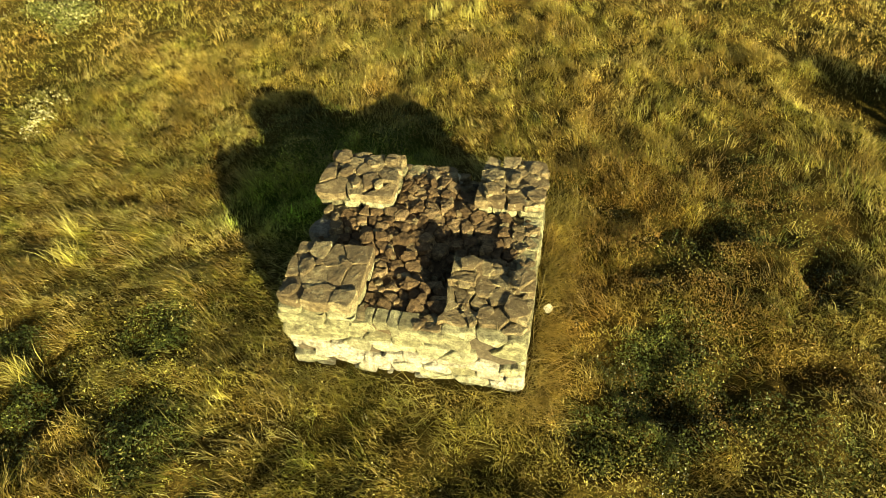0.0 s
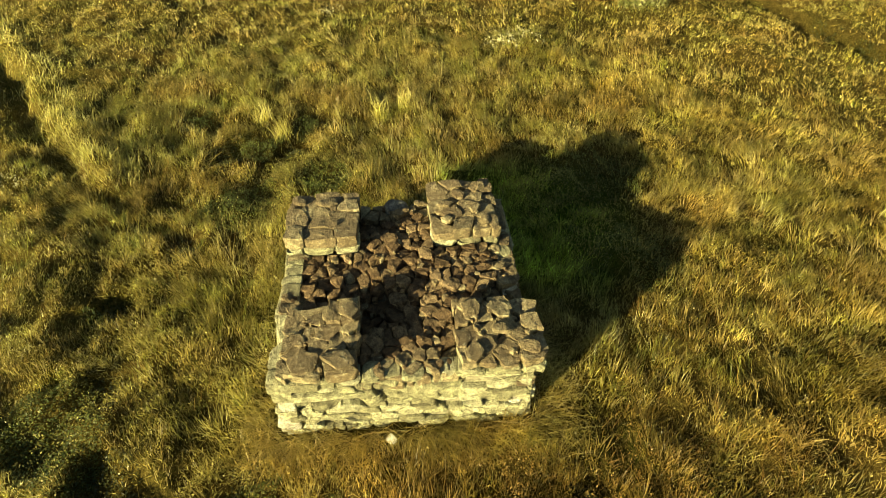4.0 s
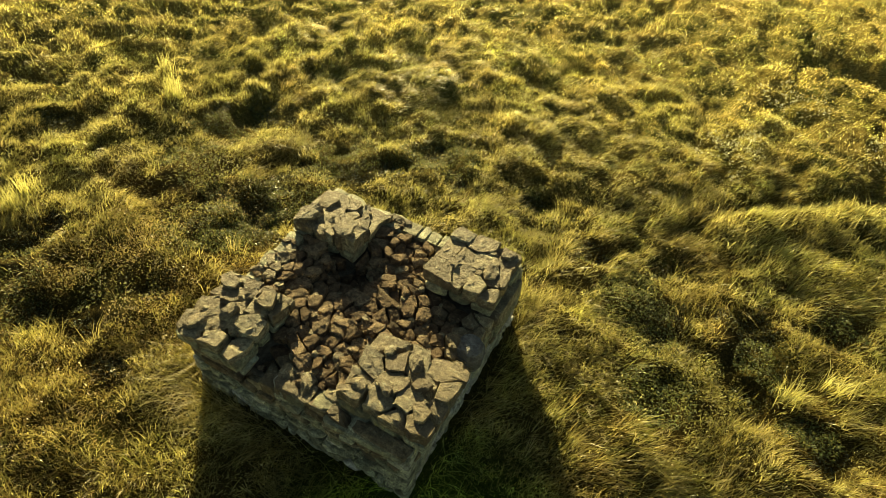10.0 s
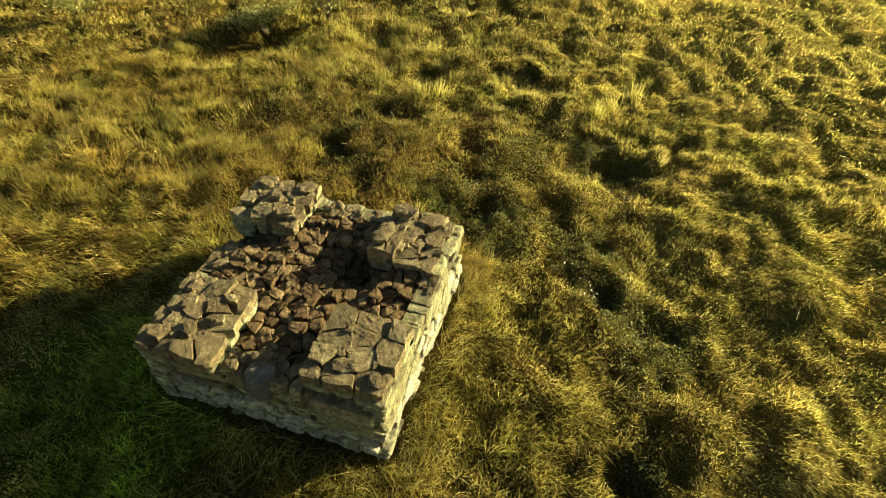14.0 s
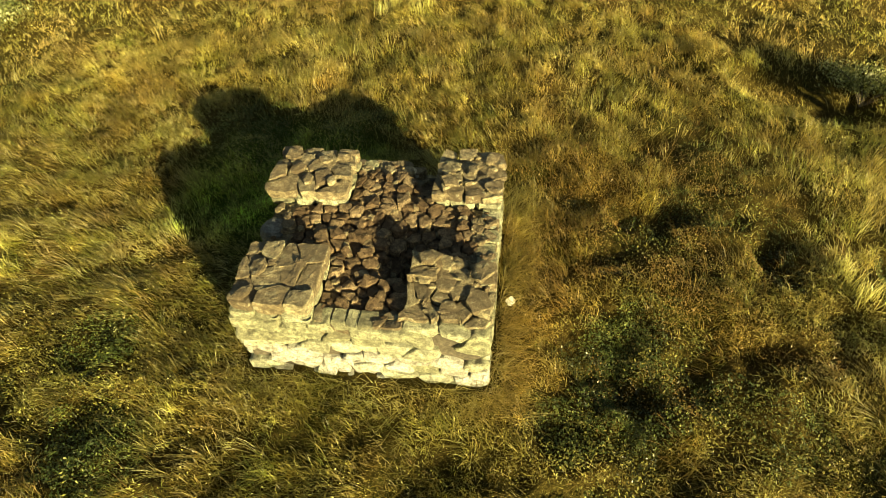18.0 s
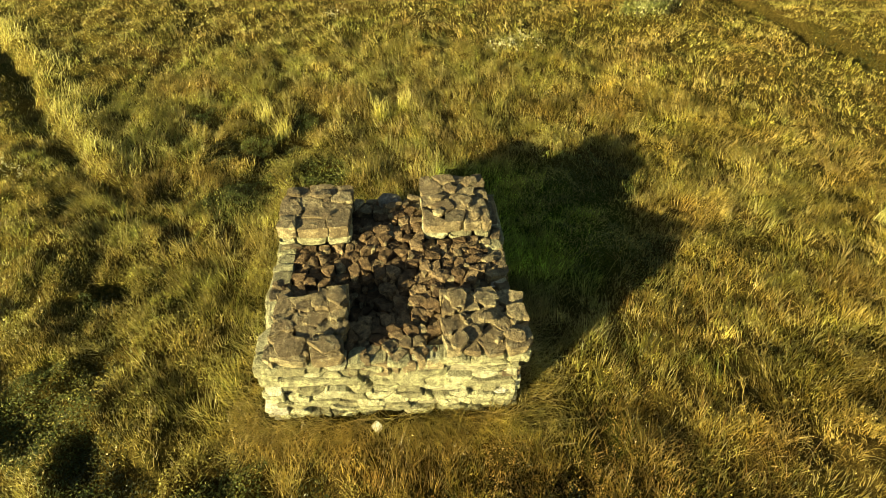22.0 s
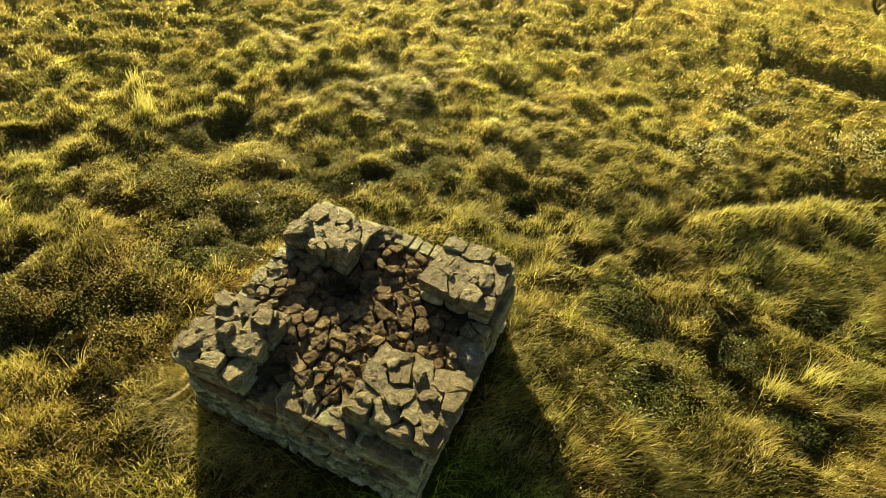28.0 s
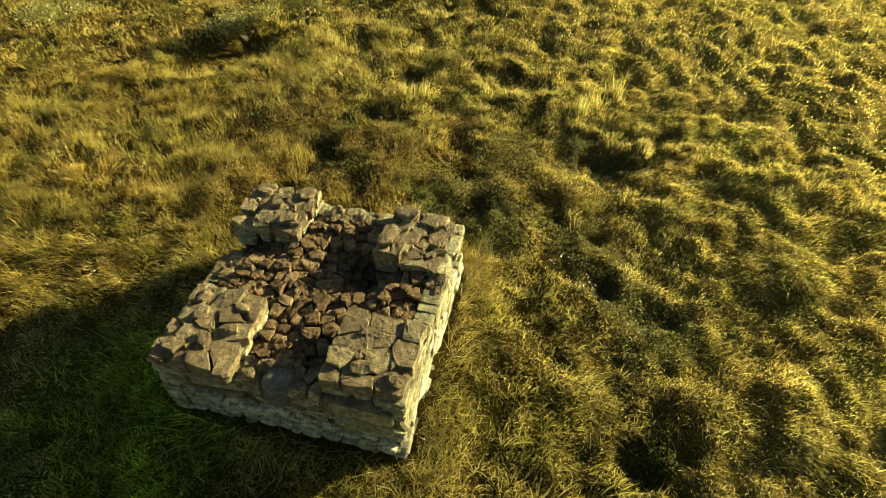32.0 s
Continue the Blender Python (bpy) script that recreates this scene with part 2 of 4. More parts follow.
    n.link(both.outputs[0], n.out.inputs["Surface"])
    return n.mat


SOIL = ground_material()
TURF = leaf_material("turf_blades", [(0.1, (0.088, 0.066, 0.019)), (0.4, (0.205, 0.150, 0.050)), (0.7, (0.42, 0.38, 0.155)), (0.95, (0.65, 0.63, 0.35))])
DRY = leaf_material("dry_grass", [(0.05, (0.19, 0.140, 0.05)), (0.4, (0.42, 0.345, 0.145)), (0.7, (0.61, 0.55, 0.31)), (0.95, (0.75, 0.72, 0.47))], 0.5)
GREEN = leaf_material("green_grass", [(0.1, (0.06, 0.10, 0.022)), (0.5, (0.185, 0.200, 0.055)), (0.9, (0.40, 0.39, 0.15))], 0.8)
HERB = leaf_material("herb_leaves", [(0.1, (0.020, 0.040, 0.009)), (0.55, (0.045, 0.078, 0.016)), (0.80, (0.10, 0.13, 0.03)), (0.96, (0.30, 0.34, 0.10))], 1.1, 0.25, 0.6, zoned=0.0)
OLIVE = leaf_material("olive_leaves", [(0.1, (0.10, 0.09, 0.022)), (0.5, (0.21, 0.19, 0.048)), (0.8, (0.34, 0.32, 0.09)), (0.96, (0.50, 0.50, 0.18))], 1.4, 0.35, 0.6, zoned=0.0)
# leaves darkened in colour to stand for shade in ditch and hollows
SHADE_DARK = leaf_material("shade_dark_leaves", [(0.1, (0.012, 0.018, 0.005)), (0.6, (0.025, 0.035, 0.009)), (0.95, (0.07, 0.08, 0.022))], 1.1, 0.15, zoned=0.0)
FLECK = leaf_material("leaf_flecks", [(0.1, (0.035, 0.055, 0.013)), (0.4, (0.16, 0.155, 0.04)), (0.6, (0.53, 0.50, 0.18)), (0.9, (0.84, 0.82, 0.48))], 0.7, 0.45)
BRIGHT = leaf_material("straw_yellow_grass", [(0.1, (0.48, 0.44, 0.15)), (0.5, (0.68, 0.65, 0.26)), (0.9, (0.79, 0.77, 0.40))], 1.0, 0.5, zoned=0.0)
RUSSET = leaf_material("russet_stems", [(0.1, (0.14, 0.075, 0.022)), (0.5, (0.26, 0.15, 0.05)), (0.9, (0.40, 0.27, 0.11))], 0.9, 0.4, zoned=0.0)
BLOOM = leaf_material("cream_flowers", [(0.1, (0.50, 0.49, 0.26)), (0.6, (0.66, 0.65, 0.44)), (0.95, (0.78, 0.78, 0.62))], 1.0, 0.3, zoned=0.0)
SHRUB = leaf_material("shrub_leaves", [(0.1, (0.05, 0.075, 0.022)), (0.45, (0.14, 0.17, 0.05)), (0.7, (0.44, 0.46, 0.20)), (0.92, (0.76, 0.76, 0.50))], 1.5, 0.35, zoned=0.0)
BARK = Nodes("bark")
BARK.link(BARK.ramp(BARK.noise(18.0), [(0.3, (0.06, 0.045, 0.03)), (0.7, (0.14, 0.11, 0.08))]), BARK.bsdf.inputs["Base Color"])
BARK = BARK.mat


# ---- the lie of the land ----
def hash_noise(x, y, seed):
    """Smooth noise between -1 and 1 on arrays."""
    xi, yi = np.floor(x), np.floor(y)
    fx, fy = x - xi, y - yi
    fx, fy = fx * fx * (3 - 2 * fx), fy * fy * (3 - 2 * fy)

    def at(a, b):
        v = np.sin(a * 127.1 + b * 311.7 + seed * 74.7) * 43758.5453
        return (v - np.floor(v)) * 2 - 1

    top = at(xi, yi) * (1 - fx) + at(xi + 1, yi) * fx
    low = at(xi, yi + 1) * (1 - fx) + at(xi + 1, yi + 1) * fx
    return top * (1 - fy) + low * fy


def smooth(a, b, v):
    k = np.clip((v - a) / (b - a), 0, 1)
    return k * k * (3 - 2 * k)


DITCH = [(-2.0, -3.2), (-2.45, -3.95), (-3.45, -5.3), (-5.25, -6.9), (-7.7, -8.5), (-10.8, -11.2), (-15, -14.5)]
FAR_DITCH = [(-14.0, 9.4), (-9.3, 11.0), (-6.5, 11.9), (-4.1, 12.05), (-2.2, 11.8), (-1.0, 11.6), (0.0, 11.4), (1.0, 11.05), (2.1, 10.85), (3.4, 10.9)]
HOLLOWS = [[(-4.9, -12.7), (-7.4, -12.6), (-9.3, -11.2)], [(1.6, -16.8), (0.2, -17.4), (-1.6, -19.2)], [(6.4, 5.6), (7.4, 5.0)]]
PATH_LINE = [(-1.4, -2.35), (0.6, -2.1), (1.9, -2.5), (4.2, -4.2)]


def line_distance(x, y, line):
    best = np.full(np.shape(x), 1e9)
    for (ax, ay), (bx, by) in zip(line, line[1:]):
        dx, dy = bx - ax, by - ay
        k = np.clip(((x - ax) * dx + (y - ay) * dy) / (dx * dx + dy * dy), 0, 1)
        best = np.minimum(best, np.hypot(x - ax - k * dx, y - ay - k * dy))
    return best


def hummocky(x, y):
    """Where the tussock mounds lie: south and south-east, and far off."""
    lean = (0.45 * x - 0.9 * y)
    return 0.36 + 0.64 * smooth(1.5, 5.0, lean + 1.2 * hash_noise(x * 0.3, y * 0.3, 3))


def cushions(x, y, size, seed):
    """Round mounds side by side, 1 on their tops and 0 in the gaps between."""
    px = x / size + 0.35 * hash_noise(x * 1.3 / size, y * 1.3 / size, seed + 5)
    py = y / size + 0.35 * hash_noise(x * 1.3 / size + 9, y * 1.3 / size, seed + 6)
    xi, yi = np.floor(px), np.floor(py)
    best = np.full(np.shape(px), 9.0)
    for i in (-1, 0, 1):
        for j in (-1, 0, 1):
            a, b = xi + i, yi + j
            u = np.sin(a * 127.1 + b * 311.7 + seed * 17.3) * 43758.5453
            v = np.sin(a * 269.5 + b * 183.3 + seed * 11.9) * 43758.5453
            best = np.minimum(best, np.hypot(a + 0.15 + 0.7 * (u - np.floor(u)) - px, b + 0.15 + 0.7 * (v - np.floor(v)) - py))
    return np.sqrt(np.clip(1 - (best / 0.72) ** 2, 0, 1))


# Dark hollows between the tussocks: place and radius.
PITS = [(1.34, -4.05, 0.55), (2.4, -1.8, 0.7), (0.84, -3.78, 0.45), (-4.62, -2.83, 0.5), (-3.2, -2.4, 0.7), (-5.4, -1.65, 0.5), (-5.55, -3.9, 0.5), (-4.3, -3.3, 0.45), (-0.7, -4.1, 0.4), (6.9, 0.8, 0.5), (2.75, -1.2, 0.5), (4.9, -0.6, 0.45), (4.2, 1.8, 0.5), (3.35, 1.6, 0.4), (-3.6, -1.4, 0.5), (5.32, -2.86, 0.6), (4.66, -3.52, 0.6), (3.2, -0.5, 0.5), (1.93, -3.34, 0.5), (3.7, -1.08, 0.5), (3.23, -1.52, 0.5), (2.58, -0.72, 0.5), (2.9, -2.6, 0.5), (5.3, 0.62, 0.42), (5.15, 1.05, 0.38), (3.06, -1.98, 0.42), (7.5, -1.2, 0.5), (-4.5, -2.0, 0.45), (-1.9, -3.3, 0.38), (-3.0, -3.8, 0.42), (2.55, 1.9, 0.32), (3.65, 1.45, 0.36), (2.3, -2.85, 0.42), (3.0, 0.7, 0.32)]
BANK = [(x - 0.28, y + 0.32) for x, y in DITCH[2:]]


def pit_depth(x, y):
    deep = np.zeros(np.shape(x))
    for cx, cy, r in PITS:
        deep = np.maximum(deep, 1 - smooth(0.35 * r, r, np.hypot(x - cx, y - cy) + 0.16 * hash_noise(x * 3.1, y * 3.1, 14)))
    return deep


def ground_z(x, y):
    x, y = np.asarray(x, float), np.asarray(y, float)
    away = smooth(1.6, 3.0, np.hypot(x, y))
    hum = hummocky(x, y) * (0.42 + 0.55 * smooth(4.0, 8.0, np.hypot(x, y)))
    mound = 0.23 * cushions(x, y, 0.85, 7) + 0.10 * cushions(x, y, 0.42, 9) - 0.20
    z = away * (0.13 * hash_noise(x * 0.28, y * 0.28, 1) + hum * mound + (0.10 - 0.05 * hum) * hash_noise(x * 1.7, y * 1.7, 5) + 0.08 * hash_noise(x * 3.7, y * 3.7, 6))
    z = z - 0.14 * away * pit_depth(x, y)
    far = smooth(3.0, 12.0, np.hypot(x, y))
    cut = line_distance(x, y, DITCH) + 0.06 * hash_noise(x * 2.3, y * 2.3, 15)
    z = z - (0.07 + 0.26 * far) * (1 - smooth(0.02 + 0.06 * far, 0.22 + 0.26 * far, cut)) + 0.13 * (1 - smooth(0.05, 0.55, line_distance(x, y, BANK)))
    z = z - (0.30 + 0.10 * (1 - smooth(0.0, 2.8, x))) * (1 - smooth(0.12, 0.50, line_distance(x, y, FAR_DITCH)))
    for line in HOLLOWS:
        z = z - 0.42 * (1 - smooth(0.2, 0.95, line_distance(x, y, line) + 0.2 * hash_noise(x * 1.6, y * 1.6, 16)))
    return z


def mesh_from(name, verts, faces_flat, sizes, material, smooth_shade=False):
    """A mesh from arrays: vertices, the corners of all faces in a row, and each face's number of corners."""
    me = bpy.data.meshes.new(name)
    verts, faces_flat, sizes = np.asarray(verts, np.float32), np.asarray(faces_flat, np.int32), np.asarray(sizes, np.int32)
    me.vertices.add(len(verts))
    me.vertices.foreach_set("co", verts.ravel())
    me.loops.add(len(faces_flat))
    me.loops.foreach_set("vertex_index", faces_flat)
    me.polygons.add(len(sizes))
    me.polygons.foreach_set("loop_start", np.concatenate([[0], np.cumsum(sizes)[:-1]]).astype(np.int32))
    me.polygons.foreach_set("use_smooth", np.full(len(sizes), smooth_shade))
    me.update(calc_edges=True)
    me.materials.append(material)
    return me


def build_ground():
    n = 480
    u = np.linspace(-1, 1, n)
    axis = 10 * u + 15 * u**3 + 900 * np.sign(u) * np.abs(u) ** 15
    gx, gy = np.meshgrid(axis, axis)
    gz = ground_z(gx, gy)
    verts = np.stack([gx.ravel(), gy.ravel(), gz.ravel()], 1)
    i = (np.arange(n - 1)[:, None] * n + np.arange(n - 1)[None]).ravel()
    quads = np.stack([i, i + 1, i + n + 1, i + n], 1)
    ob = new("ground", mesh_from("ground", verts, quads.ravel(), np.full(len(quads), 4), SOIL, True))
    return tagged(ob, "rough hummocky meadow soil under long grass", "ground", kind="structure")


build_ground()

# ---- the ruin: a square dry-stone block with four stumps of corner piers ----
HALF = 1.46


def part(name, me, parent, label=""):
    ob = new(name, me)
    ob.parent = parent
    return tagged(ob, label)


def clip(poly, nx, ny, d):
    """The part of a polygon where nx*x + ny*y <= d."""
    out = []
    for (ax, ay), (bx, by) in zip(poly, poly[1:] + poly[:1]):
        da, db = nx * ax + ny * ay - d, nx * bx + ny * by - d
        if da <= 0:
            out.append((ax, ay))
        if da * db < 0:
            k = da / (da - db)
            out.append((ax + k * (bx - ax), ay + k * (by - ay)))
    return out


def cells(seeds, bounds, gap):
    """Each seed's share of a rectangle, with a gap left between neighbours."""
    x0, y0, x1, y1 = bounds
    found = []
    for i, (sx, sy) in enumerate(seeds):
        poly = [(x0, y0), (x1, y0), (x1, y1), (x0, y1)]
        for j, (tx, ty) in enumerate(seeds):
            far = math.hypot(tx - sx, ty - sy)
            if j == i or far > 1.6 or far < 1e-4 or not poly:
                continue
            nx, ny = (tx - sx) / far, (ty - sy) / far
            poly = clip(poly, nx, ny, nx * (sx + tx) / 2 + ny * (sy + ty) / 2 - gap / 2)
        found.append(poly if len(poly) >= 3 else None)
    return found


def roughen(poly, rng, cut=0.22, jitter=0.012):
    """Knock the corners off a polygon and shake its outline."""
    out = []
    n = len(poly)
    for i in range(n):
        (px, py), (cx, cy), (qx, qy) = poly[i - 1], poly[i], poly[(i + 1) % n]
        for ox, oy in ((px, py), (qx, qy)):
            k = cut * rng.uniform(0.4, 1.3)
            out.append((cx + k * (ox - cx) + rng.uniform(-jitter, jitter), cy + k * (oy - cy) + rng.uniform(-jitter, jitter)))
    return out


def stone_mesh(name, poly, low, high, rng, material, chamfer=0.02, dome=0.012, tilt=0.05, to_world=None, flaw=0.006, knocked=2):
    """A stone from its outline: a lumpy flank, a broken edge and an uneven face with some corners split off. Returns the mesh and its middle."""
    # more corners along the long sides, shaken in and out
    outline = []
    for (ax, ay), (bx, by) in zip(poly, poly[1:] + poly[:1]):
        outline.append((ax, ay))
        far = math.hypot(bx - ax, by - ay)
        if far > 0.055:
            k, off = rng.uniform(0.35, 0.65), rng.uniform(-0.07, 0.05) * far
            outline.append((ax + k * (bx - ax) - off * (by - ay) / far, ay + k * (by - ay) + off * (bx - ax) / far))
    poly = outline
    n = len(poly)
    cx, cy = sum(p[0] for p in poly) / n, sum(p[1] for p in poly) / n
    size = max(0.03, min(max(p[0] for p in poly) - min(p[0] for p in poly), max(p[1] for p in poly) - min(p[1] for p in poly)))
    tx, ty = rng.uniform(-tilt, tilt), rng.uniform(-tilt, tilt)
    chamfer = min(chamfer, size * 0.2, (high - low) * 0.4)
    inset = max(0.84, 1 - 1.1 * chamfer / size)
    seat = Vector((rng.uniform(-50, 50), rng.uniform(-50, 50), rng.uniform(-50, 50)))
    planes = []
    for _ in range(knocked):
        turn = rng.uniform(0, 6.3)
        planes.append((math.cos(turn), math.sin(turn), rng.uniform(0.12, 0.42) * size, rng.uniform(0.15, 0.75)))
    levels = [(0.93, low, 0.0), (1.0, low + (high - low) * 0.5, 0.3), (1.01, high - chamfer * 1.3, 0.5), (0.5 + inset / 2, high - chamfer * 0.35, 0.8), (inset, high, 1.0), (inset * 0.68, high + dome * 0.5, 1.0), (inset * 0.34, high + dome * 0.8, 1.0)]

    def set_at(x, y, h, share):
        p = Vector((x * 10, y * 10, h * 10)) + seat
        lump = noise.noise(p)
        x, y = x + 0.05 * size * lump * (1 - share * 0.6), y + 0.05 * size * noise.noise(p + Vector((7, 3, 1))) * (1 - share * 0.6)
        z = h + share * ((x - cx) * tx + (y - cy) * ty + flaw * (1.6 * lump + 1.1 * noise.noise(p * 2.7)))
        if share > 0.4:
            for px, py, start, slope in planes:
                z -= slope * max(0.0, (x - cx) * px + (y - cy) * py - start)
        return Vector((x, y, z))

    rings = [[set_at(cx + (px - cx) * scale, cy + (py - cy) * scale, h, share) for px, py in poly] for scale, h, share in levels]
    verts = [v for ring in rings for v in ring] + [set_at(cx, cy, high + dome, 1.0), Vector((cx, cy, low))]
    faces = []
    for r in range(len(rings) - 1):
        for i in range(n):
            j = (i + 1) % n
            faces.append((r * n + i, r * n + j, (r + 1) * n + j, (r + 1) * n + i))
    top, low_i, last = len(rings) * n, len(rings) * n + 1, (len(rings) - 1) * n
    for i in range(n):
        j = (i + 1) % n
        faces.append((last + i, last + j, top))
        faces.append((j, i, low_i))
    if to_world:
        verts = [to_world @ v for v in verts]
    middle = sum(verts, Vector()) / len(verts)
    me = bpy.data.meshes.new(name)
    me.from_pydata([v - middle for v in verts], [], faces)
    me.materials.append(material)
    me.update()
    return me, middle


def add_stone(name, poly, low, high, rng, material, parent, label="", **kw):
    me, middle = stone_mesh(name, poly, low, high, rng, material, **kw)
    ob = part(name, me, parent, label)
    ob.location = middle
    return ob


ruin = new("stone_ruin")
tagged(ruin, "square ruined dry-stone block with four broken corner piers", "ruin")


def box_mesh(name, x0, y0, z0, x1, y1, z1, material, cuts=6, shake=0.02, seed=0):
    bm = bmesh.new()
    bmesh.ops.create_cube(bm, size=1, matrix=Matrix.Translation(((x0 + x1) / 2, (y0 + y1) / 2, (z0 + z1) / 2)) @ Matrix.Diagonal((x1 - x0, y1 - y0, z1 - z0, 1)))
    bmesh.ops.subdivide_edges(bm, edges=bm.edges[:], cuts=cuts, use_grid_fill=True)
    rng = random.Random(seed)
    for v in bm.verts:
        v.co += Vector((rng.uniform(-shake, shake), rng.uniform(-shake, shake), rng.uniform(-shake, shake)))
    me = bpy.data.meshes.new(name)
    bm.to_mesh(me)
    bm.free()
    me.materials.append(material)
    return me


def fill_height(x, y):
    """The top of the rubble between the piers: a hollow by the south-east pier and a notch in the north edge."""
    z = 0.97 + 0.05 * math.exp(-((x + 0.3) ** 2 + (y - 0.4) ** 2) / 0.4) + 0.07 * math.exp(-((x + 1.25) ** 2 / 0.08 + (y - 0.15) ** 2 / 0.10))
    z -= 0.30 * math.exp(-((x - 0.42) ** 2 + (y + 0.42) ** 2) / 0.09)
    z -= 0.14 * math.exp(-((x - 0.40) ** 2 + (y + 0.02) ** 2) / 0.16)
    z -= 0.27 * math.exp(-((x - 0.46) ** 2 / 0.03 + (y - 1.30) ** 2 / 0.10))
    z -= 0.09 * math.exp(-((x + 0.95) ** 2 + (y + 0.30) ** 2) / 0.04)
    return z


def build_core():
    n = 30
    verts, faces = [], []
    h = HALF - 0.10
    for i in range(n):
        for j in range(n):
            x, y = -h + 2 * h * i / (n - 1), -h + 2 * h * j / (n - 1)
            verts.append((x, y, fill_height(x, y) - 0.10 + random.uniform(-0.02, 0.02)))
    for i in range(n - 1):
        for j in range(n - 1):
            a = i * n + j
            faces.append((a, a + n, a + n + 1, a + 1))
    rim = [i * n for i in range(n)] + [(n - 1) * n + j for j in range(1, n)] + [i * n + n - 1 for i in range(n - 2, -1, -1)] + [j for j in range(n - 2, 0, -1)]
    base = len(verts)
    for k in rim:
        verts.append((verts[k][0], verts[k][1], -0.35))
    m = len(rim)
    for k in range(m):
        faces.append((rim[k], base + k, base + (k + 1) % m, rim[(k + 1) % m]))
    me = bpy.data.meshes.new("rubble_core")
    me.from_pydata(verts, [], faces)
    me.materials.append(MORTAR)
    me.update()
    return part("rubble_core", me, ruin, "dark crumbled mortar and earth core")


core = build_core()

# Seeds of the stones that cap the piers and fill the middle.
A_CAP = [(-1.2, -0.84), (-0.88, -0.72), (-0.98, -1.06), (-0.76, -1.0), (-0.64, -0.63), (-0.58, -1.03), (-0.86, -1.31), (-1.24, -1.27), (-1.37, -0.92), (-0.55, -1.36), (-1.3, -0.61)]
B_CAP = [(-1.41, 1.14), (-1.2, 0.98), (-0.92, 1.16), (-0.65, 1.22), (-0.62, 0.86), (-0.96, 0.90), (-1.05, 0.66), (-1.32, 0.58), (-0.66, 0.57), (-1.26, 0.80), (-1.15, 1.30), (-0.86, 0.72)]
C_CAP = [(1.42, 1.39), (1.37, 1.04), (1.2, 0.86), (1.4, 0.72), (1.22, 1.14), (0.99, 1.40), (1.12, 1.24), (1.04, 0.94), (0.90, 1.12), (0.74, 1.07), (0.81, 0.74), (1.04, 0.66), (0.72, 1.38)]
D_CAP = [(1.36, -0.66), (1.34, -1.06), (1.02, -1.23), (0.90, -1.03), (0.72, -1.25), (0.55, -1.02), (0.77, -0.55), (0.72, -0.78), (1.10, -0.70), (1.05, -0.48), (0.93, -0.83), (1.32, -1.36)]
FILL_WEST = [(-1.25, 0.36), (-0.99, 0.36), (-0.73, 0.33), (-0.42, 0.91), (-0.39, 1.36), (-0.12, 1.26), (0.06, 1.06), (-0.18, 0.95), (-0.19, 0.74), (0.0, 0.70), (-0.38, 0.48), (-0.40, 0.70), (0.02, 0.44), (-0.86, 0.18), (-0.56, 0.08), (-0.32, 0.15), (-0.09, 0.06), (-0.19, 0.33), (-0.44, -0.24), (-0.2, -0.10), (0.02, -0.14), (-0.08, -0.32), (-0.58, -0.36), (-0.70, -0.12), (-1.02, 0.12), (-1.0, -0.12), (-0.82, -0.32), (-1.22, -0.33), (-1.22, 0.14)]
FILL_EAST = [(0.17, 0.84), (0.21, 0.62), (0.34, 0.74), (0.44, 0.56), (0.30, 0.41), (0.5, 0.32), (0.66, 0.46), (0.21, 0.19), (0.82, 0.14), (0.98, 0.02), (1.2, 0.18), (1.43, 0.2), (1.1, -0.12), (1.4, -0.29), (0.76, 0.34), (1.05, 0.42), (0.6, 0.12), (0.85, -0.04), (0.42, 0.12), (0.62, -0.12), (0.22, 0.98), (0.16, 1.3), (0.44, 1.0), (0.46, 1.32), (1.36, 0.44), (1.24, 0.02), (0.40, -0.1), (0.22, -0.05)]
FILL_SOUTH = [(-0.25, -0.49), (-0.42, -0.66), (-0.12, -0.74), (-0.14, -0.98), (0.10, -0.92), (-0.29, -1.20), (0.05, -1.28), (0.36, -1.24), (-0.36, -0.88), (0.14, -0.46), (0.30, -0.66), (0.34, -0.94), (1.42, -0.43), (1.22, -0.33), (1.0, -0.32), (0.80, -0.30), (0.42, -0.34), (0.24, -0.26), (0.58, -0.36), (0.04, -0.62), (-0.36, -1.02), (0.5, -0.62)]


def more_seeds(seeds, bounds, count, apart, seed, clear_of=()):
    """Smaller stones between the larger ones."""
    rng = random.Random(seed)
    found = list(seeds)
    x0, y0, x1, y1 = bounds
    for _ in range(4000):
        x, y = rng.uniform(x0, x1), rng.uniform(y0, y1)
        if any(a - 0.05 < x < c + 0.05 and b - 0.05 < y < d + 0.05 for a, b, c, d in clear_of):
            continue
        if all(math.hypot(x - p, y - q) > apart for p, q in found):
            found.append((x, y))
        if len(found) >= len(seeds) + count:
            break
    return found


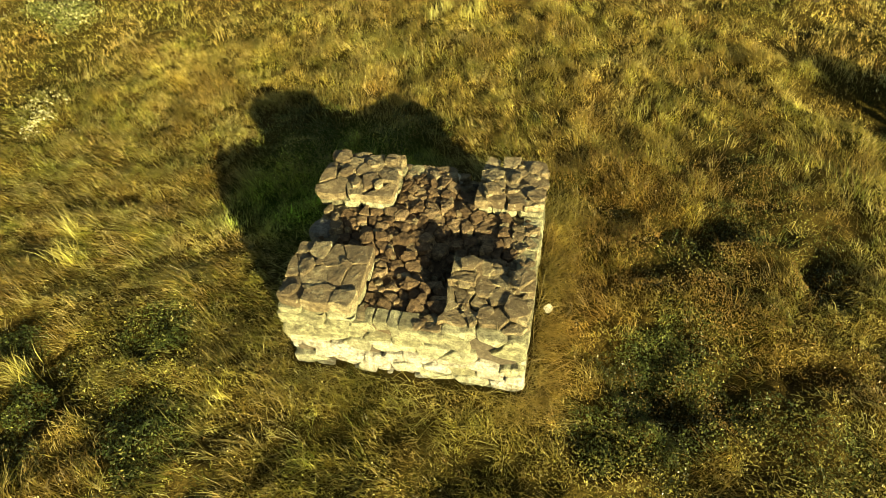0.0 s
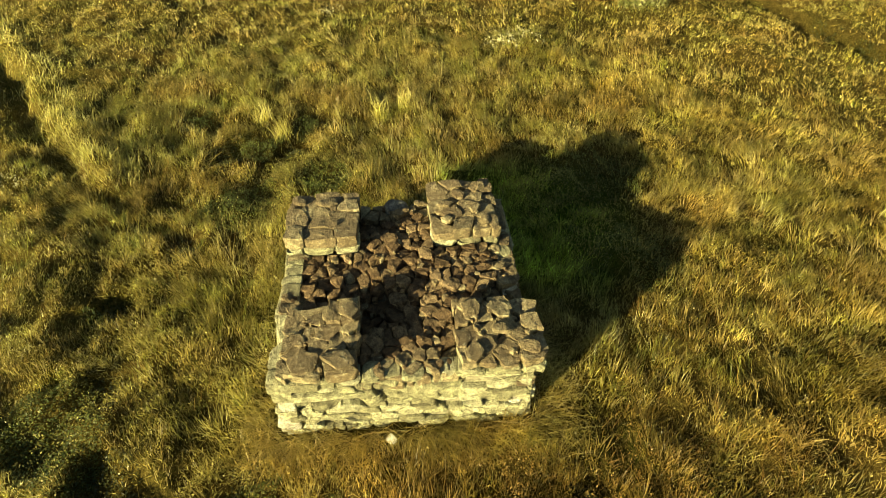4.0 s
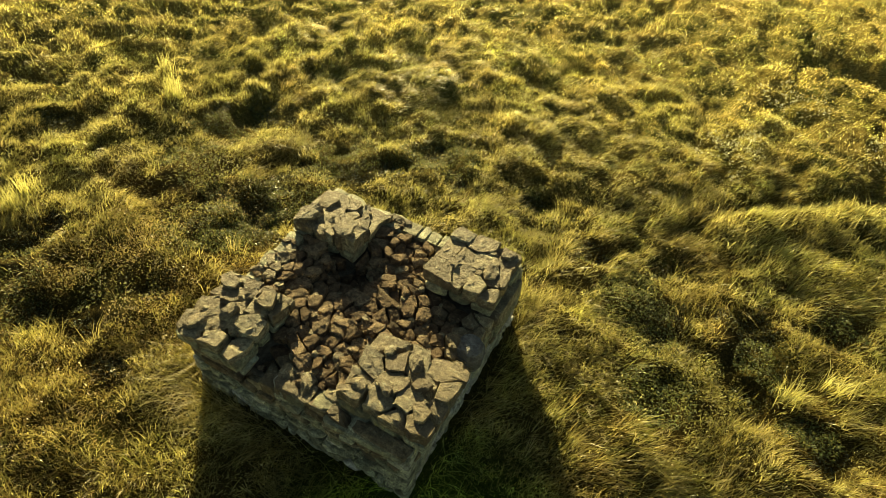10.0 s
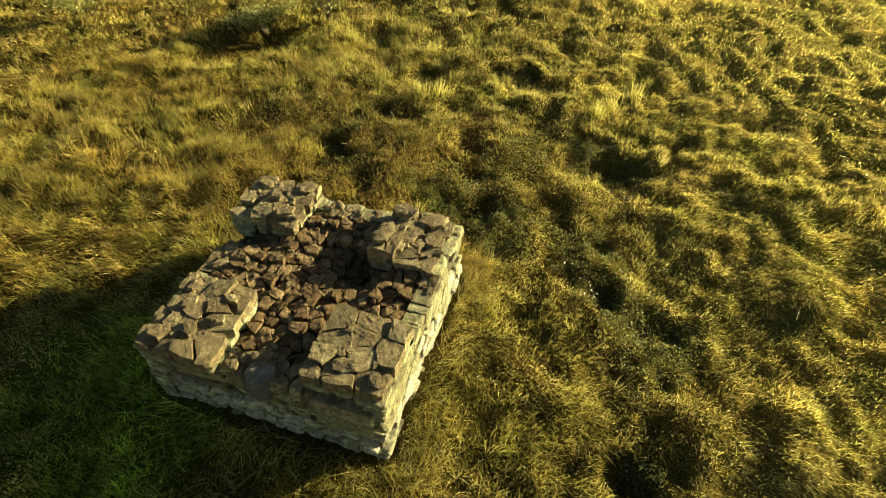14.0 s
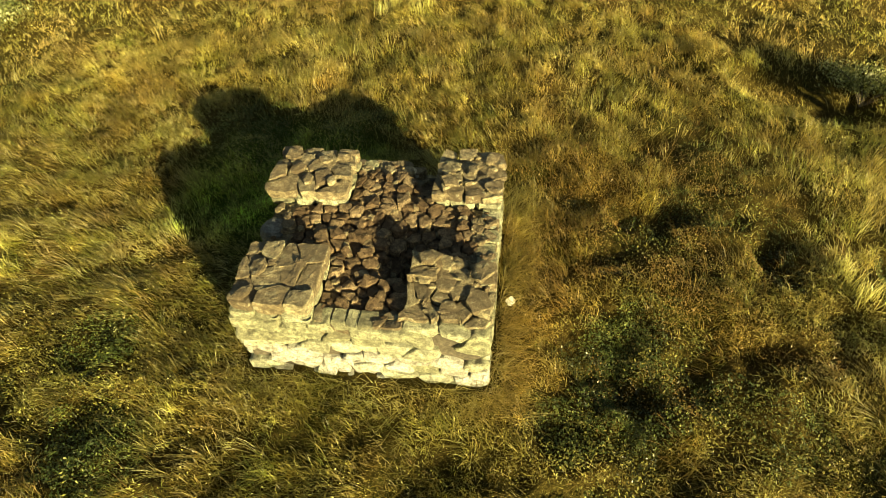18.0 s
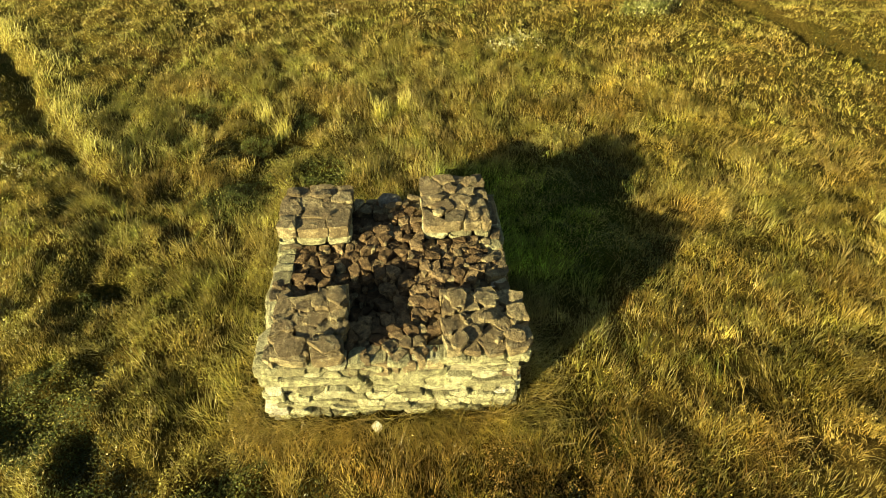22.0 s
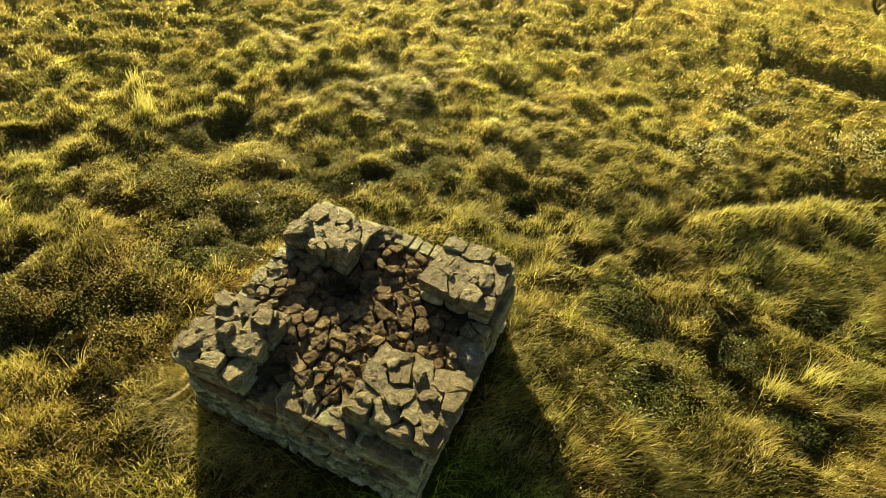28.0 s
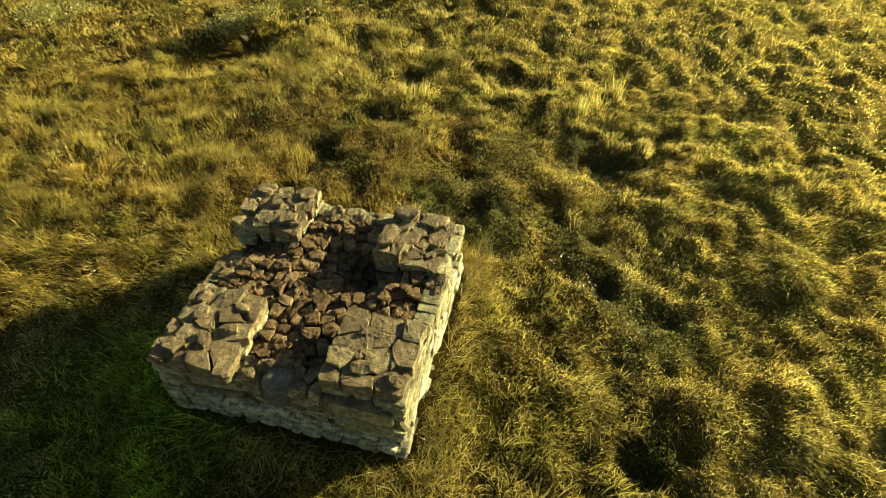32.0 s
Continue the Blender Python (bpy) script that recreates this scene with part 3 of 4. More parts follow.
def pier(name, label, bounds, cap_seeds, top_of, under, seed, chip, ragged=0.015, tilt=0.08, splinters=14):
    """A stump of a corner pier: a bed of slabs and the broken stones on it."""
    rng = random.Random(seed)
    x0, y0, x1, y1 = bounds
    body = part(name, box_mesh(name, x0 + 0.14, y0 + 0.14, 0.55, x1 - 0.14, y1 - 0.14, under + 0.07, MORTAR, 3, 0.015, seed), ruin, label)
    bed = [(x0 + (x1 - x0) * (i + rng.uniform(0.2, 0.8)) / 3, y0 + (y1 - y0) * (j + rng.uniform(0.2, 0.8)) / 3) for i in range(3) for j in range(3)]
    for (sx, sy), poly in zip(bed, cells(bed, bounds, 0.02)):
        if poly:
            push = rng.uniform(0.93, 1.05)
            poly = [(sx + (px - sx) * push, sy + (py - sy) * push) for px, py in poly]
            add_stone("bed_stone", roughen(poly, rng, 0.14, 0.012), under - 0.05, under + 0.085 + rng.uniform(-0.015, 0.01), rng, WALL_STONE, body, chamfer=0.014, dome=0.0, tilt=0.02)
    for (sx, sy), poly in zip(cap_seeds, cells(cap_seeds, bounds, 0.010)):
        if poly:
            push = rng.uniform(0.94, 1.04 + ragged)
            poly = [(sx + (px - sx) * push, sy + (py - sy) * push) for px, py in poly]
            z = top_of(sx, sy) + rng.uniform(-chip, chip)
            add_stone("pier_stone", roughen(poly, rng, 0.13, 0.016 + ragged * 0.4), min(under + 0.08, z - 0.07), z, rng, CAP_STONE, body, chamfer=rng.uniform(0.004, 0.012), dome=0.003, tilt=tilt, flaw=0.007, knocked=rng.choice((0, 0, 1)))
    wedges = 0
    while wedges < splinters:
        cx, cy = rng.uniform(x0 + 0.06, x1 - 0.06), rng.uniform(y0 + 0.06, y1 - 0.06)
        near = sorted(math.hypot(cx - sx, cy - sy) for sx, sy in cap_seeds)
        if near[1] - near[0] > 0.03:
            continue
        r = rng.uniform(0.03, 0.065)
        poly = [(cx + r * math.cos(k * math.pi / 3) * rng.uniform(0.7, 1.3), cy + r * math.sin(k * math.pi / 3) * rng.uniform(0.6, 1.0)) for k in range(6)]
        z = top_of(cx, cy) + rng.uniform(-0.03, 0.025)
        add_stone("wedge_stone", poly, z - 0.12, z, rng, CAP_STONE, body, chamfer=0.008, dome=0.003, tilt=0.3)
        wedges += 1
    return body


def bump_at(x, y, cx, cy, r):
    return math.exp(-((x - cx) ** 2 + (y - cy) ** 2) / (r * r))


def collapsed_top(x, y):
    """The south-east stump: a heap by the hollow, a strip along the east edge, and little left towards the south."""
    return 1.05 + 0.19 * bump_at(x, y, 0.74, -0.60, 0.27) + 0.11 * bump_at(x, y, 1.36, -0.75, 0.36)


AREA_A, AREA_B = (-1.37, -1.43, -0.46, -0.52), (-1.55, 0.42, -0.50, 1.30)
AREA_C, AREA_D = (0.60, 0.58, 1.47, 1.51), (0.52, -1.32, 1.47, -0.48)
PIER_AREAS = (AREA_A, AREA_B, AREA_C, AREA_D)
RUBBLE_SEEDS = more_seeds(FILL_WEST + FILL_EAST + FILL_SOUTH, (-1.38, -1.38, 1.40, 1.38), 95, 0.115, 81, PIER_AREAS)
A_CAP, B_CAP = more_seeds(A_CAP, AREA_A, 1, 0.2, 82), more_seeds(B_CAP, AREA_B, 3, 0.16, 83)
C_CAP, D_CAP = more_seeds(C_CAP, AREA_C, 6, 0.135, 84), more_seeds(D_CAP, AREA_D, 7, 0.13, 85)
pier("corner_pier", "pier stump capped with flat grey slabs", AREA_A, A_CAP, lambda x, y: 1.27, 1.02, 11, 0.02, 0.01, 0.08, 5)
pier("corner_pier", "tall pier stump with split slabs on a pale bed course", AREA_B, B_CAP, lambda x, y: 1.25 + 0.03 * (y - 0.9), 1.01, 12, 0.03, 0.02, 0.09, 8)
pier("corner_pier", "ragged pier stump with overhanging blocks", AREA_C, C_CAP, lambda x, y: 1.15 + 0.06 * bump_at(x, y, 0.8, 0.8, 0.35), 0.96, 13, 0.03, 0.05, 0.11)
pier("corner_pier", "collapsed pier stump of tumbled blocks", AREA_D, D_CAP, collapsed_top, 0.90, 14, 0.03, 0.05, 0.14)



def build_fill():
    rng = random.Random(21)
    rim = []
    for (sx, sy), poly in zip(RUBBLE_SEEDS, cells(RUBBLE_SEEDS + [((a + c) / 2, (b + d) / 2) for a, b, c, d in PIER_AREAS], (-1.42, -1.42, 1.45, 1.44), 0.019)):
        if not poly:
            continue
        for a, b, c, d in PIER_AREAS:
            if not (sx > a and sx < c and sy > b and sy < d):
                side = max((a - sx, -1, 0, -a), (sx - c, 1, 0, c), (b - sy, 0, -1, -b), (sy - d, 0, 1, d))
                _, nx, ny, off = side
                if any(a < px < c and b < py < d for px, py in poly):
                    poly = clip(poly, -nx, -ny, -off) or poly
        if len(poly) < 3:
            continue
        z = fill_height(sx, sy) + rng.uniform(-0.04, 0.05)
        edge = max(abs(sx), abs(sy)) > 1.12
        if math.hypot(sx + 1.34, sy + 0.03) < 0.15:
            continue
        add_stone("rubble_stone", roughen(poly, rng, 0.13, 0.012), z - 0.22, z, rng, CAP_STONE if edge else RUBBLE_STONE, core, chamfer=rng.uniform(0.005, 0.014), dome=rng.uniform(0.0, 0.01), tilt=0.2, flaw=0.008, knocked=rng.choice((0, 1, 1, 2)))
    chips = 0
    while chips < 190:
        cx, cy = rng.uniform(-1.35, 1.35), rng.uniform(-1.35, 1.35)
        if any(a - 0.03 < cx < c + 0.03 and b - 0.03 < cy < d + 0.03 for a, b, c, d in PIER_AREAS):
            continue
        near = sorted(math.hypot(cx - sx, cy - sy) for sx, sy in RUBBLE_SEEDS)
        if near[1] - near[0] > 0.035:
            continue
        r = rng.uniform(0.022, 0.07)
        poly = [(cx + r * math.cos(k * math.pi / 3) * rng.uniform(0.6, 1.2), cy + r * math.sin(k * math.pi / 3) * rng.uniform(0.6, 1.1)) for k in range(6)]
        z = fill_height(cx, cy) + rng.uniform(-0.01, 0.03)
        add_stone("stone_chip", poly, z - 0.09, z, rng, rng.choice((RUBBLE_STONE, RUBBLE_STONE, RUBBLE_STONE, RUBBLE_STONE, CAP_STONE, CAP_STONE)), core, chamfer=0.009, dome=0.004, tilt=0.35)
        chips += 1
    for sx, sy, r, dz in ((-1.34, -0.03, 0.19, 0.075),):
        poly = [(sx + r * math.cos(k * math.pi / 5) * rng.uniform(0.85, 1.05), sy + r * math.sin(k * math.pi / 5) * rng.uniform(0.85, 1.0)) for k in range(10)]
        add_stone("smooth_cobble", poly, 0.72, 0.96 + dz, rng, BLUE_STONE, core, "smooth blue-grey rounded cobble", chamfer=0.06, dome=0.02, tilt=0.1)


build_fill()


def loose_slabs(rows, seed):
    """Broken slabs lying loose on the piers: x, y, top, size and how long for their width."""
    rng = random.Random(seed)
    for x, y, top, size, ratio in rows:
        turn = rng.uniform(0, math.pi)
        n = rng.choice((5, 6, 7))
        poly = []
        for k in range(n):
            a = 2 * math.pi * (k + rng.uniform(-0.25, 0.25)) / n
            px, py = size * math.cos(a) * ratio, size * math.sin(a)
            poly.append((x + px * math.cos(turn) - py * math.sin(turn), y + px * math.sin(turn) + py * math.cos(turn)))
        ob = add_stone("loose_slab", roughen(poly, rng, 0.10, 0.008), top - rng.uniform(0.06, 0.09), top - 0.012, rng, CAP_STONE, ruin, "loose broken slab", chamfer=0.012, dome=0.004, tilt=0.12, flaw=0.006)


loose_slabs([(-1.15, -0.93, 1.31, 0.10, 1.5), (-1.22, -1.30, 1.30, 0.08, 1.4), (-0.70, -0.80, 1.30, 0.07, 1.6), (-1.22, 0.82, 1.31, 0.08, 1.4), (-1.36, 1.08, 1.32, 0.10, 1.3),
             (-0.92, 1.02, 1.31, 0.07, 1.6), (-1.05, 0.63, 1.30, 0.09, 1.4), (-0.72, 0.62, 1.29, 0.06, 1.3), (-0.66, 1.12, 1.30, 0.08, 1.4)], 61)
loose_slabs([(0.80, 0.76, 1.27, 0.12, 1.3), (1.06, 1.08, 1.23, 0.08, 1.6), (1.36, 0.74, 1.22, 0.10, 1.4), (0.82, 1.10, 1.22, 0.09, 1.3), (1.30, 1.34, 1.20, 0.09, 1.4),
             (0.74, -0.58, 1.29, 0.12, 1.3), (0.95, -0.88, 1.15, 0.08, 1.5), (1.33, -0.68, 1.22, 0.14, 1.4), (1.31, -1.06, 1.16, 0.15, 1.3), (0.68, -0.80, 1.20, 0.09, 1.4), (0.98, -1.14, 1.11, 0.08, 1.4), (1.08, -0.56, 1.16, 0.07, 1.3)], 62)


# ---- the four wall faces, laid in courses ----
def wall_face(name, label, origin, along, out, length, top, row, mean, seed, material_of, wild=0.35, slabs=(), gap=(9, 9, 9), joint=0.022, filler=None, sunk=0.12):
    """Irregular courses on one face; origin is the foot of its start, along runs to the right, out is its normal."""
    rng = random.Random(seed)
    face = part(name, box_mesh(name, 0.05, -0.03, -0.35, length - 0.05, 0.03, min(top - 0.12, gap[2]), filler or MORTAR, 9, 0.012, seed), ruin, label)
    face.data.transform(Matrix.Translation(origin - out * sunk) @ Matrix((along, -out, Vector((0, 0, 1)))).transposed().to_4x4())
    frame_m = Matrix((along, Vector((0, 0, 1)), out)).transposed().to_4x4()
    frame_m.translation = origin
    stretch = 2.1
    seeds, v = [], -0.14
    while v < top - row * 0.3:
        h = row * rng.uniform(0.75, 1.3)
        u = rng.uniform(-0.5, 0.0) * mean
        while u < length:
            w = mean * rng.uniform(0.5, 1.55)
            seeds.append((u + w / 2, (v + h / 2 + rng.uniform(-wild, wild) * h) * stretch))
            if rng.random() < 0.16:
                seeds.append((u + w * rng.uniform(0.2, 0.8), (v + h * rng.uniform(0.0, 1.0)) * stretch))
            u += w
        v += h

    def lay(poly, proud, material, cut_off, flaw=0.008):
        me, middle = stone_mesh("wall_stone", roughen(poly, rng, cut_off, 0.009), -0.22, proud, rng, material, 0.014, 0.003, 0.06, frame_m, flaw, rng.choice((0, 1, 1, 2)))
        part("wall_stone", me, face).location = middle

    for (su, sv), poly in zip(seeds, cells(seeds, (0.0, -0.14 * stretch, length, top * stretch), joint)):
        if not poly or rng.random() < 0.08 or (gap[0] < su < gap[1] and sv / stretch > gap[2]):
            continue
        if any(a < su < c and b < sv / stretch < d for a, b, c, d in slabs):
            continue
        lay([(pu, pv / stretch) for pu, pv in poly], rng.choice((rng.uniform(-0.022, 0.02), rng.uniform(-0.022, 0.02), rng.uniform(-0.06, 0.024))), material_of(sv / stretch, rng), 0.12)
    for a, b, c, d in slabs:
        lay([(a, b), ((a + c) / 2, b - 0.008), (c, b + 0.01), (c, d), ((a + c) / 2, d + 0.006), (a, d - 0.01)], 0.028, material_of((b + d) / 2, rng), 0.10, 0.004)
    return face


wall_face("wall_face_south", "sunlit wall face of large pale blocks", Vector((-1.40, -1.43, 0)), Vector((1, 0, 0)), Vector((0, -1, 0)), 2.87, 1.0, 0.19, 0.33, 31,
          lambda v, r: WALL_STONE if v > 0.6 or r.random() < 0.12 else (WHITE_STONE if v < 0.45 and r.random() < 0.8 else PALE_STONE), 0.25, ((0.0, 0.62, 0.62, 0.77), (0.0, 0.82, 0.55, 0.98), (1.35, 0.80, 1.95, 0.96)), joint=0.014, filler=SUNLIT_MORTAR, sunk=0.125)
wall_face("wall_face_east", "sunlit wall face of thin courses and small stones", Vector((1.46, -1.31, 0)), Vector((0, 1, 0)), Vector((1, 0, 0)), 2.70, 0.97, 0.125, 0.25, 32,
          lambda v, r: WALL_STONE if r.random() < 0.84 else PALE_STONE, 0.4, ((1.0, 0.62, 1.95, 0.80), (0.05, 0.66, 0.85, 0.76), (1.95, 0.50, 2.66, 0.60), (0.0, 0.84, 0.42, 0.97)), joint=0.014, filler=SUNLIT_MORTAR, sunk=0.11)
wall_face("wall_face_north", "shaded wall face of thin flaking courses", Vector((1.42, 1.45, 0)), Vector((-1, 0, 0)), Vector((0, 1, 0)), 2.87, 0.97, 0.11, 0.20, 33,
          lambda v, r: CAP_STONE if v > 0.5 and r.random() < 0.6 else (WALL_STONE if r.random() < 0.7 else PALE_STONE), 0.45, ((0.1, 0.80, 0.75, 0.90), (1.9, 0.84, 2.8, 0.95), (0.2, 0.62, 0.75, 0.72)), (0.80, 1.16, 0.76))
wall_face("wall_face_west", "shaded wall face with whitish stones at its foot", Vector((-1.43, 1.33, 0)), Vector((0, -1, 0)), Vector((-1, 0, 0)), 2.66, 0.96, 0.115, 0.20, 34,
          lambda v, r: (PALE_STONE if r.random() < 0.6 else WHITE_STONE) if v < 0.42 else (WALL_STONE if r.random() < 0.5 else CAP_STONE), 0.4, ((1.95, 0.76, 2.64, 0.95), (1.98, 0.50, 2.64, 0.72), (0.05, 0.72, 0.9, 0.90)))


# ---- grass and herbs ----
def blades(name, label, category, x, y, height, width, lean_x, lean_y, material, z_off=-0.01, droop=0.5, seed=1, plain=False):
    """Many blades in one mesh: each a bent strip of five corners, or, far off, one triangle."""
    rng = np.random.RandomState(seed)
    n = len(x)
    z = ground_z(x, y) + z_off
    turn = rng.uniform(0, 2 * np.pi, n)
    sx, sy = np.cos(turn) * width / 2, np.sin(turn) * width / 2
    mx, my = x + lean_x * height * 0.38, y + lean_y * height * 0.38
    up = height / np.sqrt(1 + lean_x**2 + lean_y**2)
    tx, ty = x + lean_x * height * (0.85 + droop * 0.4), y + lean_y * height * (0.85 + droop * 0.4)
    v = np.empty((n, 5, 3), np.float32)
    v[:, 0] = np.stack([x - sx, y - sy, z], 1)
    v[:, 1] = np.stack([x + sx, y + sy, z], 1)
    v[:, 2] = np.stack([mx + sx * 0.85, my + sy * 0.85, z + up * 0.58], 1)
    v[:, 3] = np.stack([mx - sx * 0.85, my - sy * 0.85, z + up * 0.58], 1)
    v[:, 4] = np.stack([tx, ty, z + up], 1)
    if plain:
        v = v[:, (0, 1, 4)]
        flat, sizes = np.arange(3 * n), np.full(n, 3)
        return tagged(new(name, mesh_from(name, v.reshape(-1, 3), flat, sizes, material)), label, category, kind="stuff")
    b = np.arange(n)[:, None] * 5
    flat = np.concatenate([b, b + 1, b + 2, b + 3, b + 3, b + 2, b + 4], 1).ravel()
    sizes = np.tile([4, 3], n)
    ob = new(name, mesh_from(name, v.reshape(-1, 3), flat, sizes, material))
    return tagged(ob, label, category, kind="stuff")


def outside(x, y, margin=0.03):
    return (np.abs(x) > HALF + margin) | (np.abs(y) > HALF + margin)


def scatter(rng, count, r_near, r_far, power=0.5):
    """Places round the ruin, thinning outwards."""
    r = r_near + (r_far - r_near) * rng.uniform(0, 1, count) ** power
    a = rng.uniform(0, 2 * np.pi, count)
    x, y = r * np.cos(a), r * np.sin(a)
    keep = outside(x, y)
    return x[keep], y[keep]


def trodden(x, y):
    """1 where the grass is short: the ring worn round the ruin, the path, the ditches."""
    ring = 1 - smooth(0.0, 0.5, np.maximum(np.abs(x), np.abs(y)) - HALF + 0.15 * hash_noise(x * 1.2, y * 1.2, 8))
    path = 1 - smooth(0.1, 0.4, line_distance(x, y, PATH_LINE))
    ditch = np.maximum((0.55 + 0.3 * smooth(4, 12, np.hypot(x, y))) * (1 - smooth(0.05, 0.16 + 0.016 * np.hypot(x, y), line_distance(x, y, DITCH))), 0.95 * (1 - smooth(0.3, 0.7, line_distance(x, y, FAR_DITCH))))
    for line in HOLLOWS:
        ditch = np.maximum(ditch, 0.85 * (1 - smooth(0.3, 0.9, line_distance(x, y, line))))
    return np.clip(np.maximum(np.maximum(ring * 0.6, path * 0.6), ditch), 0, 1)


HERBS = [(3.4, -0.6, 1.1, 4000), (3.9, 0.9, 0.9, 900), (2.5, -1.75, 0.7, 4000), (2.5, -3.1, 0.9, 5500), (3.4, -1.3, 0.8, 4000), (5.0, 1.7, 1.1, 1500), (3.3, 1.0, 0.9, 900), (-3.0, -2.6, 0.8, 6000), (-4.5, -2.6, 0.7, 5000), (1.2, -4.0, 0.8, 5500), (3.2, -0.6, 0.6, 3500), (-3.6, -1.3, 0.8, 5000), (-5.4, -1.65, 0.5, 2200), (-5.5, -3.9, 0.5, 2000), (4.2, 1.8, 0.6, 1200), (6.9, 0.8, 0.5, 2000),
         (-3.2, 3.4, 1.2, 6000), (-1.2, 3.4, 1.0, 5000), (5.2, -2.9, 0.7, 3600), (-0.7, -4.3, 0.5, 2400), (4.5, 3.4, 1.2, 2200), (4.4, -1.4, 0.9, 3600)]


def herby(x, y):
    """1 in the middle of a patch of herbs."""
    best = np.zeros(np.shape(x))
    for cx, cy, r, _ in HERBS:
        best = np.maximum(best, 1 - np.hypot(x - cx, y - cy) / r)
    return smooth(0.0, 0.45, best)


def dryness(x, y):
    """Where dry pale grass stands rather than green: more to the north and west."""
    d = 0.5 + 0.35 * hash_noise(x * 0.55, y * 0.55, 21) + 0.3 * hash_noise(x * 1.4, y * 1.4, 22)
    return d + 0.2 * smooth(0, 5, y) - 0.18 * smooth(-1, -5, y - x * 0.2) - 0.7 * np.exp(-((x + 2.0) ** 2 + (y - 2.9) ** 2) / 2.6)


def wind(x, y):
    """The way the long grass leans: upright in the north, laid over towards the south-west elsewhere."""
    lodged = 1 - smooth(-1.0, 2.5, y + 0.4 * x + 1.2 * hash_noise(x * 0.35, y * 0.35, 30))
    return (-0.28 - 0.2 * lodged + 0.5 * hash_noise(x * 0.9, y * 0.9, 31), 0.08 - 0.38 * lodged + 0.5 * hash_noise(x * 0.9, y * 0.9, 32))


def canopy(x, y):
    """How high the sward stands at a place, 0 to 1, in clumps of a hand's to an arm's breadth."""
    c = 0.5 + 0.42 * hash_noise(x * 2.6, y * 2.6, 61) + 0.38 * hash_noise(x * 5.3, y * 5.3, 62) + 0.15 * hash_noise(x * 11, y * 11, 63)
    hum = hummocky(x, y)
    c = c * (1 - hum * 0.55) + hum * 0.5 * cushions(x, y, 0.42, 9)
    return np.clip(c, 0.02, 1) * (1 - 0.35 * trodden(x, y)) * (1 - 0.6 * pit_depth(x, y))


def leaves(name, label, category, x, y, z, size, material, seed, upright=0.9):
    """Small pointed leaves turned all ways, in one mesh."""
    rng = np.random.RandomState(seed)
    n = len(x)
    turn, pitch, roll = rng.uniform(0, 2 * np.pi, n), rng.normal(0, upright, n), rng.normal(0, 0.7, n)
    L = size * rng.uniform(0.6, 1.35, n)
    ax, ay, az = np.cos(turn) * np.cos(pitch), np.sin(turn) * np.cos(pitch), np.sin(pitch)
    bx, by, bz = -np.sin(turn) * np.cos(roll), np.cos(turn) * np.cos(roll), np.sin(roll)
    v = np.empty((n, 4, 3), np.float32)
    for k, (f, w) in enumerate(((-0.5, 0), (0.05, 0.24), (0.5, 0), (0.05, -0.24))):
        v[:, k] = np.stack([x + (ax * f + bx * w) * L, y + (ay * f + by * w) * L, z + (az * f + bz * w) * L], 1)
    ob = new(name, mesh_from(name, v.reshape(-1, 3), np.arange(4 * n), np.full(n, 4), material))
    return tagged(ob, label, category, kind="stuff")


